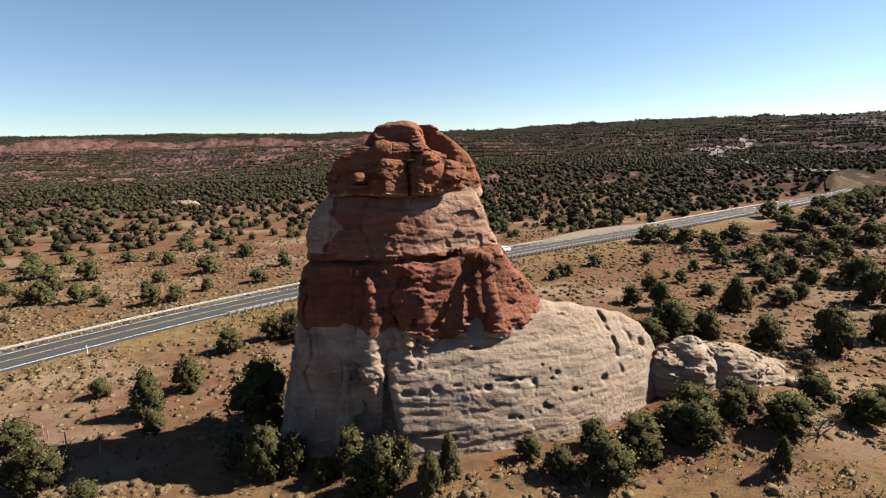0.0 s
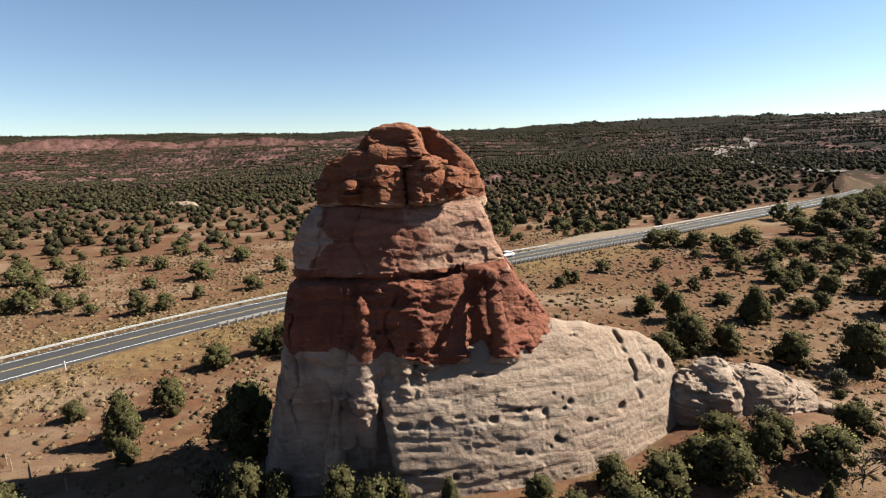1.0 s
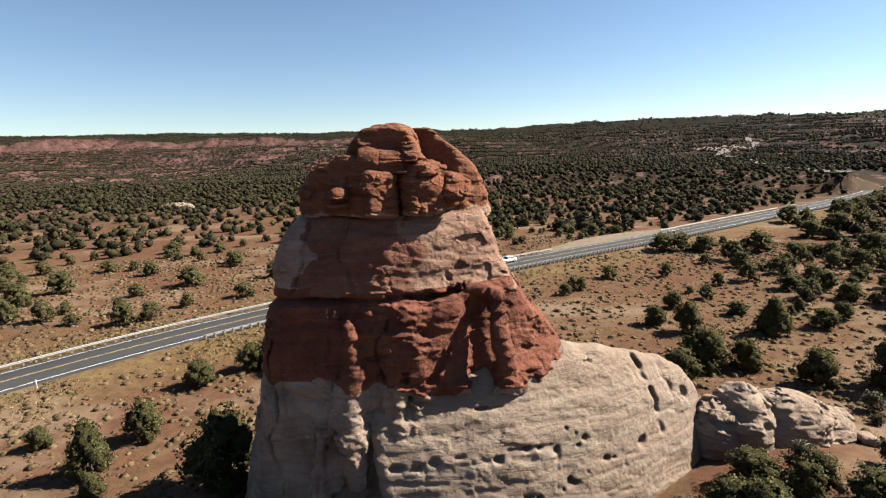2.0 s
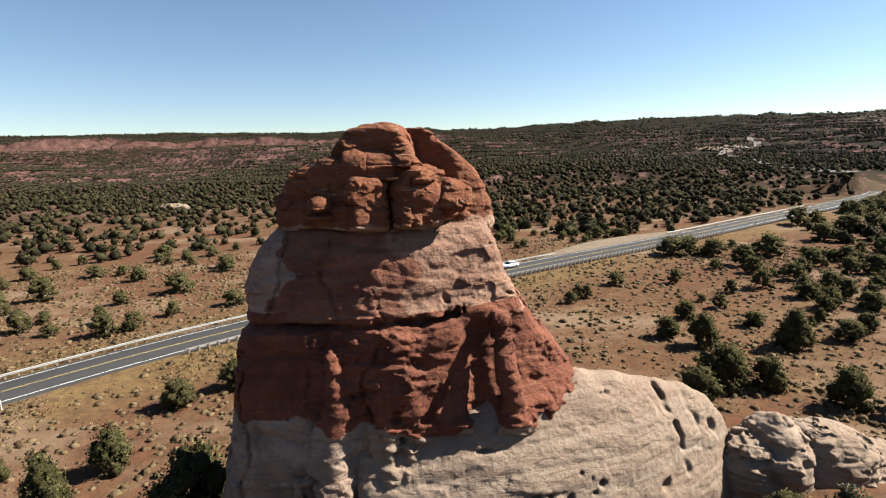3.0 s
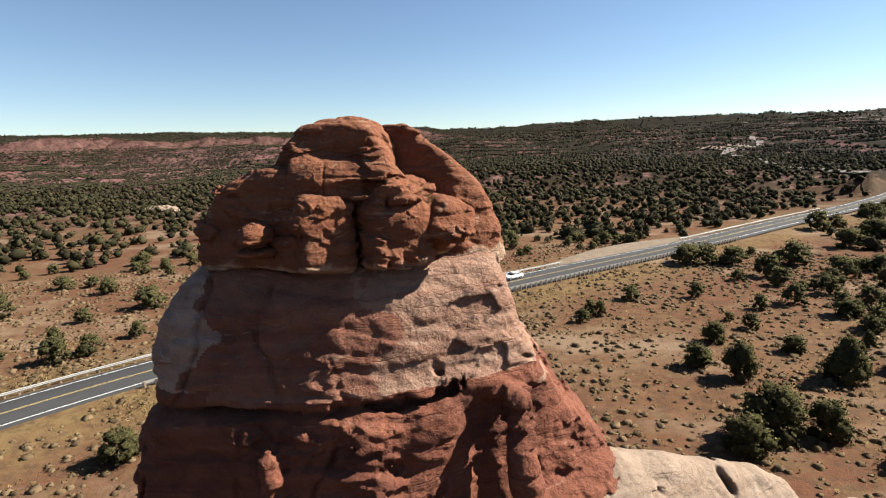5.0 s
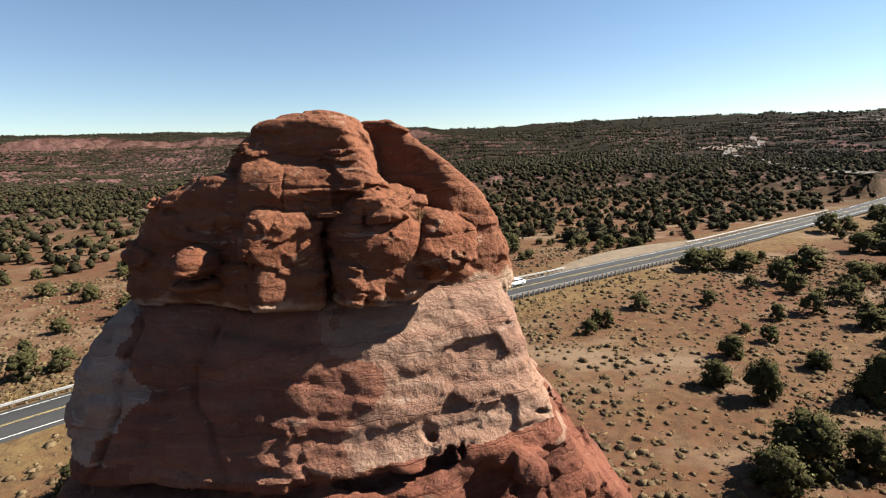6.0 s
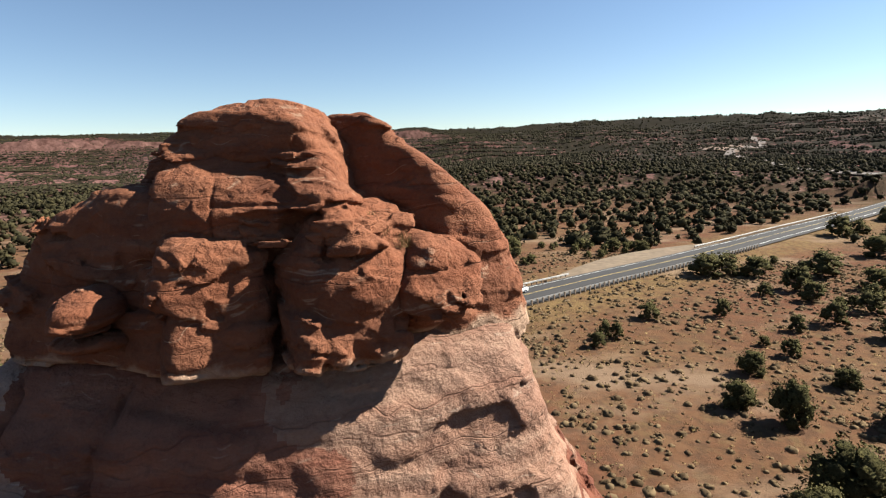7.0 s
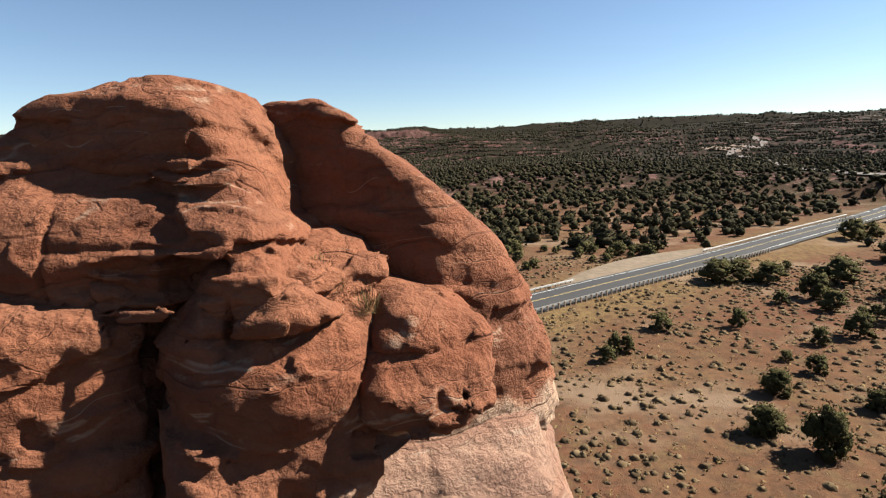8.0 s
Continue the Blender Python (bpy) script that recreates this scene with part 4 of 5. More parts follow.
def hill_road(name, knots, half, mat, label, lift):
    """A pale track laid over the distant slope."""
    line = spline(knots, 9.0)
    way = np.gradient(line, axis=0)
    way /= np.linalg.norm(way, axis=1)[:, None]
    side = np.stack([-way[:, 1], way[:, 0]], 1)
    offs = np.linspace(-half, half, 5)
    v = np.zeros((len(line), 5, 3))
    for j, o in enumerate(offs):
        v[:, j, :2] = line + side * o * (1 + 0.3 * vnoise(np.arange(len(line)) * 0.4, j)[:, None])
        v[:, j, 2] = ground_z(v[:, j, 0], v[:, j, 1]) + lift
    n = len(line)
    q = [(i * 5 + j, i * 5 + j + 1, (i + 1) * 5 + j + 1, (i + 1) * 5 + j) for i in range(n - 1) for j in range(4)]
    tagged(new(name, mesh_from(name, v.reshape(-1, 3), q, mat, True)), label, "road", kind="structure")


PALE_CUT = plain("pale_road_cut", (0.108, 0.074, 0.053), 0.95, 0, 0.3, 0.05)
HILL_ASPHALT = plain("sunlit_far_asphalt", (0.096, 0.080, 0.070), 0.95, 0, 0.2, 0.05)
hill_road("road_cut", ((345, 690), (385, 735), (430, 772)), 26, PALE_CUT, "pale bare earth of a road cut on the hillside", 0.6)
hill_road("hill_road", ((262, 350), (252, 400), (262, 460), (300, 560), (345, 670), (400, 740), (470, 820), (520, 900), (545, 970)), 5, HILL_ASPHALT, "far stretch of highway climbing the hillside", 1.0)

# ---- guard rails ----
POST_MESH = mesh_from("rail_post", *box_arrays(0, 0, 0.1, 0.09, 0.11, 0.62), POST_WOOD)


def guardrail(start, stop, offset, label):
    i0, i1 = near_index(*start), near_index(*stop)
    line = ROAD[i0:i1] + ROAD_SIDE[i0:i1] * offset
    rail = thing("guardrail", pose(line[0][0], line[0][1], ROAD_Z - 0.1), label, "guardrail", "highway guardrails")
    base = np.array([line[0][0], line[0][1]])
    face = -1 if offset > 0 else 1
    prof = ((0.0, 0.42), (0.06, 0.48), (0.06, 0.54), (0.0, 0.60), (0.06, 0.66), (0.06, 0.72), (0.0, 0.78), (-0.03, 0.78), (-0.03, 0.42))
    v = np.zeros((len(line), len(prof), 3))
    for j, (o, h) in enumerate(prof):
        v[:, j, :2] = line + ROAD_SIDE[i0:i1] * (face * o) - base
        v[:, j, 2] = h
    n, k = len(line), len(prof)
    q = [(i * k + j, i * k + (j + 1) % k, (i + 1) * k + (j + 1) % k, (i + 1) * k + j) for i in range(n - 1) for j in range(k)]
    part("beam", mesh_from("beam", v.reshape(-1, 3), q, GALVANISED), rail, "galvanised corrugated beam")
    seg = np.linalg.norm(np.diff(line, axis=0), axis=1)
    run = np.concatenate([[0], np.cumsum(seg)])
    for s in np.arange(0.4, run[-1], 1.43):
        x, y = np.interp(s, run, line[:, 0]), np.interp(s, run, line[:, 1])
        w = ROAD_SIDE[i0 + min(n - 1, int(np.searchsorted(run, s)))]
        part("post", POST_MESH, rail, at=pose(x - base[0] - w[0] * face * 0.16, y - base[1] - w[1] * face * 0.16, 0.02, 0, 0, math.degrees(math.atan2(w[1], w[0]))))


guardrail((-41, 92), (84, 179), -4.95, "galvanised steel guardrail on dark posts along the near verge")
guardrail((-80, 46), (36, 147.5), 4.95, "galvanised steel guardrail along the far verge")
guardrail((72, 171), (152, 228), 4.95, "galvanised steel guardrail resuming after the turnout")


# ---- junipers ----
def leaf_cloud(rng, centres, outward, size, blades, wide=0.34):
    """Tufts of pointed sprays: each tuft shares its root, so that it is one island."""
    n = len(centres)
    way = outward[:, None, :] + rng.normal(0, 0.75, (n, blades, 3))
    way /= np.linalg.norm(way, axis=2)[:, :, None] + 1e-6
    cross = np.cross(way, rng.normal(0, 1, (n, blades, 3)))
    cross /= np.linalg.norm(cross, axis=2)[:, :, None] + 1e-6
    s = size * rng.uniform(0.6, 1.3, (n, blades, 1))
    tip = centres[:, None, :] + way * s
    a, b = tip + cross * s * wide, tip - cross * s * wide
    verts = np.concatenate([centres[:, None, :], a, b], axis=1)
    k = 1 + 2 * blades
    base = np.arange(n)[:, None] * k
    j = np.arange(blades)[None, :]
    away = np.sum(np.cross(a - centres[:, None, :], b - centres[:, None, :]) * outward[:, None, :], axis=2) > 0
    one, two = base + 1 + j, base + 1 + blades + j
    faces = np.stack([base + 0 * j, np.where(away, one, two), np.where(away, two, one)], -1)
    return verts.reshape(-1, 3), faces.reshape(-1, 3)


def crown_points(rng, n, lobes, cone):
    """Places and outward ways for tufts over a lumpy crown of height 1 and radius about 0.5."""
    cs, rs = [], []
    for i in range(lobes):
        t = (i + 0.5) / lobes
        h = 0.13 + 0.67 * t
        reach = (0.30 * (1 - t) + 0.05) if cone else 0.27 * math.sin(math.pi * (0.36 + 0.52 * t)) * (0.4 if i % 3 == 2 else 1.0)
        a = i * 2.4 + rng.uniform(-0.5, 0.5)
        cs.append((reach * math.cos(a), reach * math.sin(a), h))
        rs.append(rng.uniform(0.14, 0.24) * (1.2 - 0.4 * t if cone else 1.0) * 11 ** 0.3 / lobes ** 0.3 * 1.15)
    cs, rs = np.array(cs), np.array(rs)
    pick = rng.choice(lobes, n, p=rs ** 2 / np.sum(rs ** 2))
    d = rng.normal(0, 1, (n, 3))
    d /= np.linalg.norm(d, axis=1)[:, None]
    p = cs[pick] + d * (rs[pick] * rng.uniform(0.55, 1.06, n) ** 0.5)[:, None]
    p[:, 2] = np.maximum(p[:, 2], 0.03 + 0.05 * rng.rand(n))
    wide = np.percentile(np.hypot(p[:, 0], p[:, 1]), 96)
    cs, p = cs * (0.46 / wide, 0.46 / wide, 1), p * (0.46 / wide, 0.46 / wide, 1)
    grow = 0.96 / p[:, 2].max()
    cs, p = cs * (1, 1, grow), p * (1, 1, grow)
    out = d + (p - np.array([0, 0, 0.45])) + np.array([0, 0, 0.25])
    out /= np.linalg.norm(out, axis=1)[:, None]
    return p, out, cs, rs


ICO_G = (1 + 5 ** 0.5) / 2
ICO = np.array([(-1, ICO_G, 0), (1, ICO_G, 0), (-1, -ICO_G, 0), (1, -ICO_G, 0), (0, -1, ICO_G), (0, 1, ICO_G), (0, -1, -ICO_G), (0, 1, -ICO_G), (ICO_G, 0, -1), (ICO_G, 0, 1), (-ICO_G, 0, -1), (-ICO_G, 0, 1)]) / 1.9
ICO_F = np.array([(0, 11, 5), (0, 5, 1), (0, 1, 7), (0, 7, 10), (0, 10, 11), (1, 5, 9), (5, 11, 4), (11, 10, 2), (10, 7, 6), (7, 1, 8),
                  (3, 9, 4), (3, 4, 2), (3, 2, 6), (3, 6, 8), (3, 8, 9), (4, 9, 5), (2, 4, 11), (6, 2, 10), (8, 6, 7), (9, 8, 1)])


def finer(verts, faces):
    """Each triangle in four, on the unit ball."""
    verts, out, mids = [tuple(v) for v in verts], [], {}

    def mid(a, b):
        key = (min(a, b), max(a, b))
        if key not in mids:
            m = (np.array(verts[a]) + np.array(verts[b])) / 2
            verts.append(tuple(m / np.linalg.norm(m)))
            mids[key] = len(verts) - 1
        return mids[key]
    for a, b, c in faces:
        ab, bc, ca = mid(a, b), mid(b, c), mid(c, a)
        out += [(a, ab, ca), (ab, b, bc), (ca, bc, c), (ab, bc, ca)]
    return np.array(verts), np.array(out)


LUMP, LUMP_F = finer(ICO, ICO_F)


def juniper(seed, tufts, blades, size, cone, mat, label, lobes=24, lump=(LUMP, LUMP_F)):
    """Height 1, radius about 0.5, standing at the origin."""
    rng = np.random.RandomState(seed)
    p, out, cs, rs = crown_points(rng, tufts, lobes, cone)
    v, f = leaf_cloud(rng, p, out, size, blades)
    ball_v, ball_f = lump
    k = len(ball_v)
    # lumps behind the sprays, coloured darker for the crown's inner shade
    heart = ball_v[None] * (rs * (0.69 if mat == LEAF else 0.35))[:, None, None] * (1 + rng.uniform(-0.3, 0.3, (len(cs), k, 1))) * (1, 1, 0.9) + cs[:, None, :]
    heart[:, :, 2] = np.maximum(heart[:, :, 2], 0.04)
    soft = np.repeat(out + 0.35 * (p - np.array([0, 0, 0.4])), 1 + 2 * blades, axis=0)
    soft = soft + rng.normal(0, 0.5, soft.shape)
    soft /= np.linalg.norm(soft, axis=1)[:, None]
    hard = np.repeat(cs - np.array([0, 0, 0.35]), k, axis=0) + np.tile(ball_v, (len(cs), 1)) * 0.5 + rng.normal(0, 0.13, (len(cs) * k, 3))
    hard /= np.linalg.norm(hard, axis=1)[:, None]
    leaves = len(f)
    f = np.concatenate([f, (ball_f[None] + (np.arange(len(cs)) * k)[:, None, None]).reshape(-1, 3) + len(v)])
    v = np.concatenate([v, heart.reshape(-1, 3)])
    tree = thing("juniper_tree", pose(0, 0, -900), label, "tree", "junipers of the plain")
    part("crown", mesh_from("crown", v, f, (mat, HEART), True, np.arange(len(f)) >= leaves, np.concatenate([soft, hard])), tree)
    limbs = [tube_arrays(((0, 0, -0.06), (0.015, 0.01, 0.2), (-0.01, 0.02, 0.5), (0.0, 0.0, 0.78)), (0.05, 0.04, 0.026, 0.006), 6)]
    for c in cs[:8]:
        h = 0.08 + 0.35 * rng.rand()
        limbs.append(tube_arrays(((0, 0, h), tuple(c * 0.5 + np.array([0, 0, h * 0.45])), tuple(c)), (0.024, 0.017, 0.005), 5))
    part("trunk", mesh_from("trunk", *joined(limbs), BARK), tree, "twisted grey-brown trunk and limbs")
    return tree


KINDS = {
    "round": [juniper(s, 1050, 4, 0.036, False, LEAF, "dense dark green rounded juniper standing on bare soil", 26) for s in (3, 4, 5)],
    "tall": [juniper(s, 1050, 4, 0.034, True, LEAF, "tall pointed dark green juniper standing on bare soil", 26) for s in (8, 9)],
    "grey": [juniper(12, 520, 7, 0.05, False, LEAF_GREY, "sparse grey-green half-bare juniper with visible branches")],
    "mid": [juniper(s, 280, 3, 0.052, False, LEAF, "small dark green rounded juniper on the open plain", 18, (ICO, ICO_F)) for s in (15, 16, 17, 18)],
}
# x, y, height, radius
WEST_NEAR = ((-31.4, 60.1, 4.7, 2.0), (-41.2, 58.5, 2.6, 1.3), (-19.7, 51.8, 7.6, 3.5), (-31.3, 72.7, 3.7, 2.2), (-26.5, 77.5, 4.1, 2.0), (-23.5, 78.2, 4.7, 2.1),
             (-42.0, 46.9, 3.6, 2.0), (-35.1, 41.0, 4.9, 2.3), (-29.9, 38.6, 2.4, 1.3), (-16.0, 41.6, 5.4, 1.9), (-13.5, 42.1, 4.1, 1.3), (-37.8, 41.5, 3.0, 1.6))
WEST_TALL = ((-32.9, 53.9, 6.4, 1.9), (-30.6, 50.5, 2.8, 1.2), (26.0, 37.3, 3.3, 0.8), (59.5, 95.0, 2.7, 1.0), (57.2, 93.7, 1.9, 0.8), (-0.1, 37.9, 4.3, 1.0), (49.2, 85.5, 6.5, 2.7))
GREY = ((-19.4, 43.1, 4.3, 1.2), (-22.4, 75.6, 2.6, 1.4), (27.2, 47.0, 2.7, 1.2), (-34.6, 55.5, 2.2, 1.0), (44.5, 61.0, 2.4, 1.2))
FRONT = ((-8.5, 41.1, 4.5, 1.6), (-5.3, 38.3, 4.9, 2.0), (-1.6, 36.3, 3.8, 1.0), (-3.7, 38.5, 4.3, 1.0), (-7.2, 38.1, 3.7, 1.4), (-10.6, 40.3, 2.2, 1.1))
EAST_NEAR = ((12.3, 37.1, 4.4, 2.3), (6.6, 40, 2.4, 1.2), (8.6, 37.6, 2.8, 1.4), (15.7, 39.7, 4.7, 2.4), (21.7, 42, 4.1, 2.2), (25.6, 43.8, 3.4, 1.6), (23.6, 46.9, 2.7, 2),
             (27.8, 45.7, 2.7, 1.4), (29.4, 42.1, 3.7, 2.4), (35.4, 47.2, 3.3, 1.9), (37.6, 43.5, 3.5, 2.1), (42.4, 57.8, 1.2, 0.7), (19.8, 43, 3.6, 1.9), (12.7, 42.2, 3, 1.4), (42, 46.5, 3.4, 2))
EAST_MID = ((33.0, 73.8, 6.3, 3.2), (29.0, 71.2, 4.3, 2.4), (38.1, 73.3, 4.6, 2.1), (43.7, 68.1, 5.2, 2.3), (58.5, 87.5, 3.3, 2.2), (63.6, 90.6, 3.2, 1.8), (71.9, 100.3, 3.5, 2.3),
            (51.4, 66.3, 7.1, 3.2), (79.2, 97.1, 6.6, 3.5), (73.0, 86.2, 6.9, 3.2), (72.7, 107.1, 4.2, 2.1), (60.5, 69.3, 4.8, 2.0), (36.8, 86.6, 5.5, 2.2), (33.4, 90.1, 3.6, 1.8), (40.0, 99.1, 3.5, 1.9), (48.8, 94.7, 2.7, 1.6))
EAST_FAR = ((35.8, 121.8, 3.2, 2.1), (25.9, 113.8, 3.3, 1.3), (27.5, 113.0, 3.0, 1.4), (23.7, 110.3, 2.7, 1.5), (48.2, 121.8, 3.5, 1.6), (55.6, 113.9, 3.0, 1.6), (48.5, 104.4, 3.0, 1.5), (47.3, 108.6, 1.7, 1.0),
            (62.9, 115.8, 4.6, 2.3), (59.1, 149.3, 5.8, 4.2), (64.2, 150.2, 5.8, 3.3), (69.9, 149.1, 5.1, 4.4), (70.5, 136.4, 5.9, 3.0), (82.7, 146.6, 6.6, 5.0), (72.9, 121.1, 4.5, 2.4), (66.0, 108.0, 3.6, 2.6), (68.4, 128.9, 4.2, 2.5), (108.6, 163.0, 6.1, 4.4))
EAST_EDGE = ((87.7, 125.6, 4.4, 2.5), (92.9, 124.7, 4.9, 3.2), (85.4, 135.3, 5.0, 3.3), (108.0, 139.8, 6.0, 4.6), (115.3, 138.4, 6.7, 4.5), (125.9, 176.3, 6.4, 4.8), (132.4, 174.7, 7.4, 4.7), (120.3, 192.1, 7.3, 4.0), (127.5, 193.6, 5.7, 3.1))
WEST_FAR = ((-94.7, 110.1, 3.4, 1.8), (-83.0, 100.4, 3.9, 1.9), (-80.2, 101.6, 5.1, 2.8), (-84.9, 111.2, 5.6, 2.7), (-72.6, 101.2, 4.5, 2.4), (-72.1, 106.1, 2.6, 1.5), (-66.0, 99.2, 2.2, 1.8), (-61.1, 105.2, 3.7, 1.5),
            (-56.6, 98.9, 4.4, 2.5), (-53.8, 102.2, 3.6, 2.3), (-65.1, 117.7, 3.1, 1.8), (-50.5, 109.3, 3.1, 1.6), (-41.8, 115.6, 3.5, 2.7), (-57.6, 126.3, 5.2, 3.2), (-84.2, 122.4, 5.6, 3.1), (-100.0, 124.6, 4.3, 3.1),
            (-73.6, 138.7, 4.2, 2.3), (-40.6, 132.2, 4.3, 2.2), (-78.5, 90.5, 1.4, 0.8), (-104.2, 143.5, 3.8, 2.4), (-87.7, 144.7, 3.7, 2.7), (-111.8, 141.0, 4.2, 2.8), (-57.9, 152.1, 3.9, 2.8))

TAKEN = []


def plant(kind, x, y, h, r, rng):
    src = KINDS[kind][rng.randint(len(KINDS[kind]))]
    m = pose(x, y, ground_at(x, y) - 0.03 * h, 0, 0, rng.uniform(0, 360)) @ Matrix.Diagonal((2 * r * rng.uniform(0.96, 1.08), 2 * r * rng.uniform(0.96, 1.08), h, 1))
    TAKEN.append((x, y, r))
    return copy_thing(src, m)


def plant_all():
    rng = np.random.RandomState(21)
    for kind, rows in (("round", WEST_NEAR + FRONT + EAST_NEAR + EAST_MID), ("tall", WEST_TALL), ("grey", GREY), ("mid", EAST_FAR + EAST_EDGE + WEST_FAR)):
        for x, y, h, r in rows:
            plant(kind, x, y, h, r, rng)


plant_all()


def edge_trees():
    """The belt of junipers that hides the highway where it climbs away."""
    rng = np.random.RandomState(77)
    i0, i1 = near_index(146, 223), near_index(226, 286)
    for i in range(i0, i1, 1):
        for row in (8.5, 14.0):
            if rng.rand() < 0.8:
                q = ROAD[i] - ROAD_SIDE[i] * (row + rng.uniform(-1.2, 2.5))
                h = rng.uniform(3.2, 5.6)
                plant("mid", float(q[0]), float(q[1]), h, h * rng.uniform(0.5, 0.68), rng)


edge_trees()


def wood_density(x, y):
    """How thick the junipers stand, 0 to 1."""
    r, a = np.hypot(x, y), np.degrees(np.arctan2(x, y))
    gap = road_gap(x, y)
    beyond = (y - np.interp(x, ROAD[:, 0], ROAD[:, 1])) > 0
    d = np.where(a < 0, ramp01(r, 145, 215) * (0.50 + 0.45 * ramp01(r, 280, 380)), ramp01(r, 150, 200) * beyond)
    d = np.maximum(d, 0.85 * ramp01(a, 30, 34) * ramp01(r, 95, 130) * (~beyond))
    d = np.maximum(d, 0.4 * ramp01(a, 23, 27) * ramp01(r, 108, 135) * (~beyond))
    d = np.maximum(d, 0.7 * ramp01(a, 20, 28) * ramp01(r, 195, 230))
    d = d * ramp01(gap, 8, 22) * (0.5 + 0.5 * ramp01(fbm(x / 45, y / 45, 6.6, 3), -0.25, 0.2))
    return d


def scatter(rng, n, r0, r1, a0, a1):
    r = np.sqrt(rng.uniform(r0 ** 2, r1 ** 2, n))
    a = np.radians(rng.uniform(a0, a1, n))
    return r * np.sin(a), r * np.cos(a)


def woods():
    rng = np.random.RandomState(33)
    x, y = scatter(rng, 10500, 95, 560, -47, 50)
    keep = rng.rand(len(x)) < wood_density(x, y)
    keep &= ~((np.abs(x + 4) < 0.11 * y) & (y > 70) & (y < 200))      # hidden behind the butte
    x, y = x[keep], y[keep]
    order = np.argsort(np.hypot(x, y))
    x, y = x[order], y[order]
    h = rng.uniform(2.2, 4.8, len(x)) * (0.8 + 0.2 * rng.rand(len(x)))
    near = 150
    for i in range(min(near, len(x))):
        plant("mid", float(x[i]), float(y[i]), float(h[i]), float(h[i] * rng.uniform(0.45, 0.68)), rng)
    # the rest of the wood, joined
    vs, fs, ns, o = [], [], [], 0
    protos = []
    for s in range(10):
        r2 = np.random.RandomState(60 + s)
        tufts, blades = (26, 4) if s < 5 else (13, 3)
        p, out, _, _ = crown_points(r2, tufts, 8, False)
        soft = np.repeat(out, 1 + 2 * blades, axis=0) + r2.normal(0, 0.2, (tufts * (1 + 2 * blades), 3))
        lv, lf = leaf_cloud(r2, p * 0.85, out, 0.165 if s < 5 else 0.2, blades, 0.5)
        heart = ICO * (0.42, 0.42, 0.40) * (1 + r2.uniform(-0.3, 0.3, (12, 1))) + (0, 0, 0.42)
        lv, lf = np.concatenate([lv, heart]), np.concatenate([lf, ICO_F + len(lv)])
        soft = np.concatenate([soft, ICO + r2.normal(0, 0.2, (12, 3))])
        protos.append((lv, lf, soft / np.linalg.norm(soft, axis=1)[:, None]))
    zs = ground_z(x, y)
    for i in range(near, len(x)):
        v, f, nn = protos[i % 5 + (5 if math.hypot(x[i], y[i]) > 270 else 0)]
        a = rng.uniform(0, 6.28)
        c, s = math.cos(a), math.sin(a)
        w = h[i] * rng.uniform(0.9, 1.35)
        vv = np.stack([(c * v[:, 0] - s * v[:, 1]) * w + x[i], (s * v[:, 0] + c * v[:, 1]) * w + y[i], v[:, 2] * h[i] + zs[i] - 0.1], 1)
        vs.append(vv)
        ns.append(np.stack([c * nn[:, 0] - s * nn[:, 1], s * nn[:, 0] + c * nn[:, 1], nn[:, 2]], 1))
        fs.append(f + o)
        o += len(v)
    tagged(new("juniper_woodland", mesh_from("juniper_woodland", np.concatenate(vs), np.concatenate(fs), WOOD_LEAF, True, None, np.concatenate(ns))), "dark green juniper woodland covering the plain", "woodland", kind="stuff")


woods()


def far_woods():
    """Bushes of the distant slopes, each a small lumpy clump."""
    rng = np.random.RandomState(44)
    octa = np.array([(1, 0, 0), (-1, 0, 0), (0, 1, 0), (0, -1, 0), (0, 0, 1), (0, 0, -1)], float)
    octf = np.array([(0, 2, 4), (2, 1, 4), (1, 3, 4), (3, 0, 4), (2, 0, 5), (1, 2, 5), (3, 1, 5), (0, 3, 5)])
    sets = []
    for n, r0, r1, shape, sf in ((56000, 470, 1000, octa, octf), (78000, 1000, 2250, octa, octf), (9000, 2250, 2640, octa, octf)):
        x, y = scatter(rng, n, r0, r1, -46, 47)
        m = fbm(x / 120, y / 120, 2.2, 4)
        keep = rng.rand(n) < (0.15 + 0.65 * ramp01(m, -0.2, 0.25)) * np.where(x < 0, 0.85, np.where(np.hypot(x, y) < 720, 0.85, 1.4))
        x, y = x[keep], y[keep]
        z = ground_z(x, y)
        step = np.abs(ground_z(x + 4, y) - z) + np.abs(ground_z(x, y + 4) - z)
        keep = step < 2.4
        x, y, z = x[keep], y[keep], z[keep]
        k = len(x)
        s = rng.uniform(0.9, 2.1, (k, 1, 1)) * (1.0 if r0 < 900 else 1.5 if r0 < 2000 else 2.4)
        v = shape[None] * (1 + rng.uniform(-0.35, 0.35, (k, len(shape), 1))) * s * np.array([1.15, 1.15, 0.95])
        v = v + np.stack([x, y, z + 0.8], 1)[:, None, :]
        f = sf[None] + (np.arange(k) * len(shape))[:, None, None]
        sets.append((v.reshape(-1, 3), f.reshape(-1, 3)))
    v = np.concatenate([s[0] for s in sets])
    offs = np.cumsum([0] + [len(s[0]) for s in sets])
    f = np.concatenate([s[1] + o for s, o in zip(sets, offs)])
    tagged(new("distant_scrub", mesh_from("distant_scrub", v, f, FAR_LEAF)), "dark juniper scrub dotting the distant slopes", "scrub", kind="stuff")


far_woods()


def in_butte(x, y):
    return ((x > -17) & (x < -5) & (y > 42) & (y < 58)) | ((x > -6) & (x < 37) & (y > 38.5 + 0.25 * (x - 2)) & (y < 59))


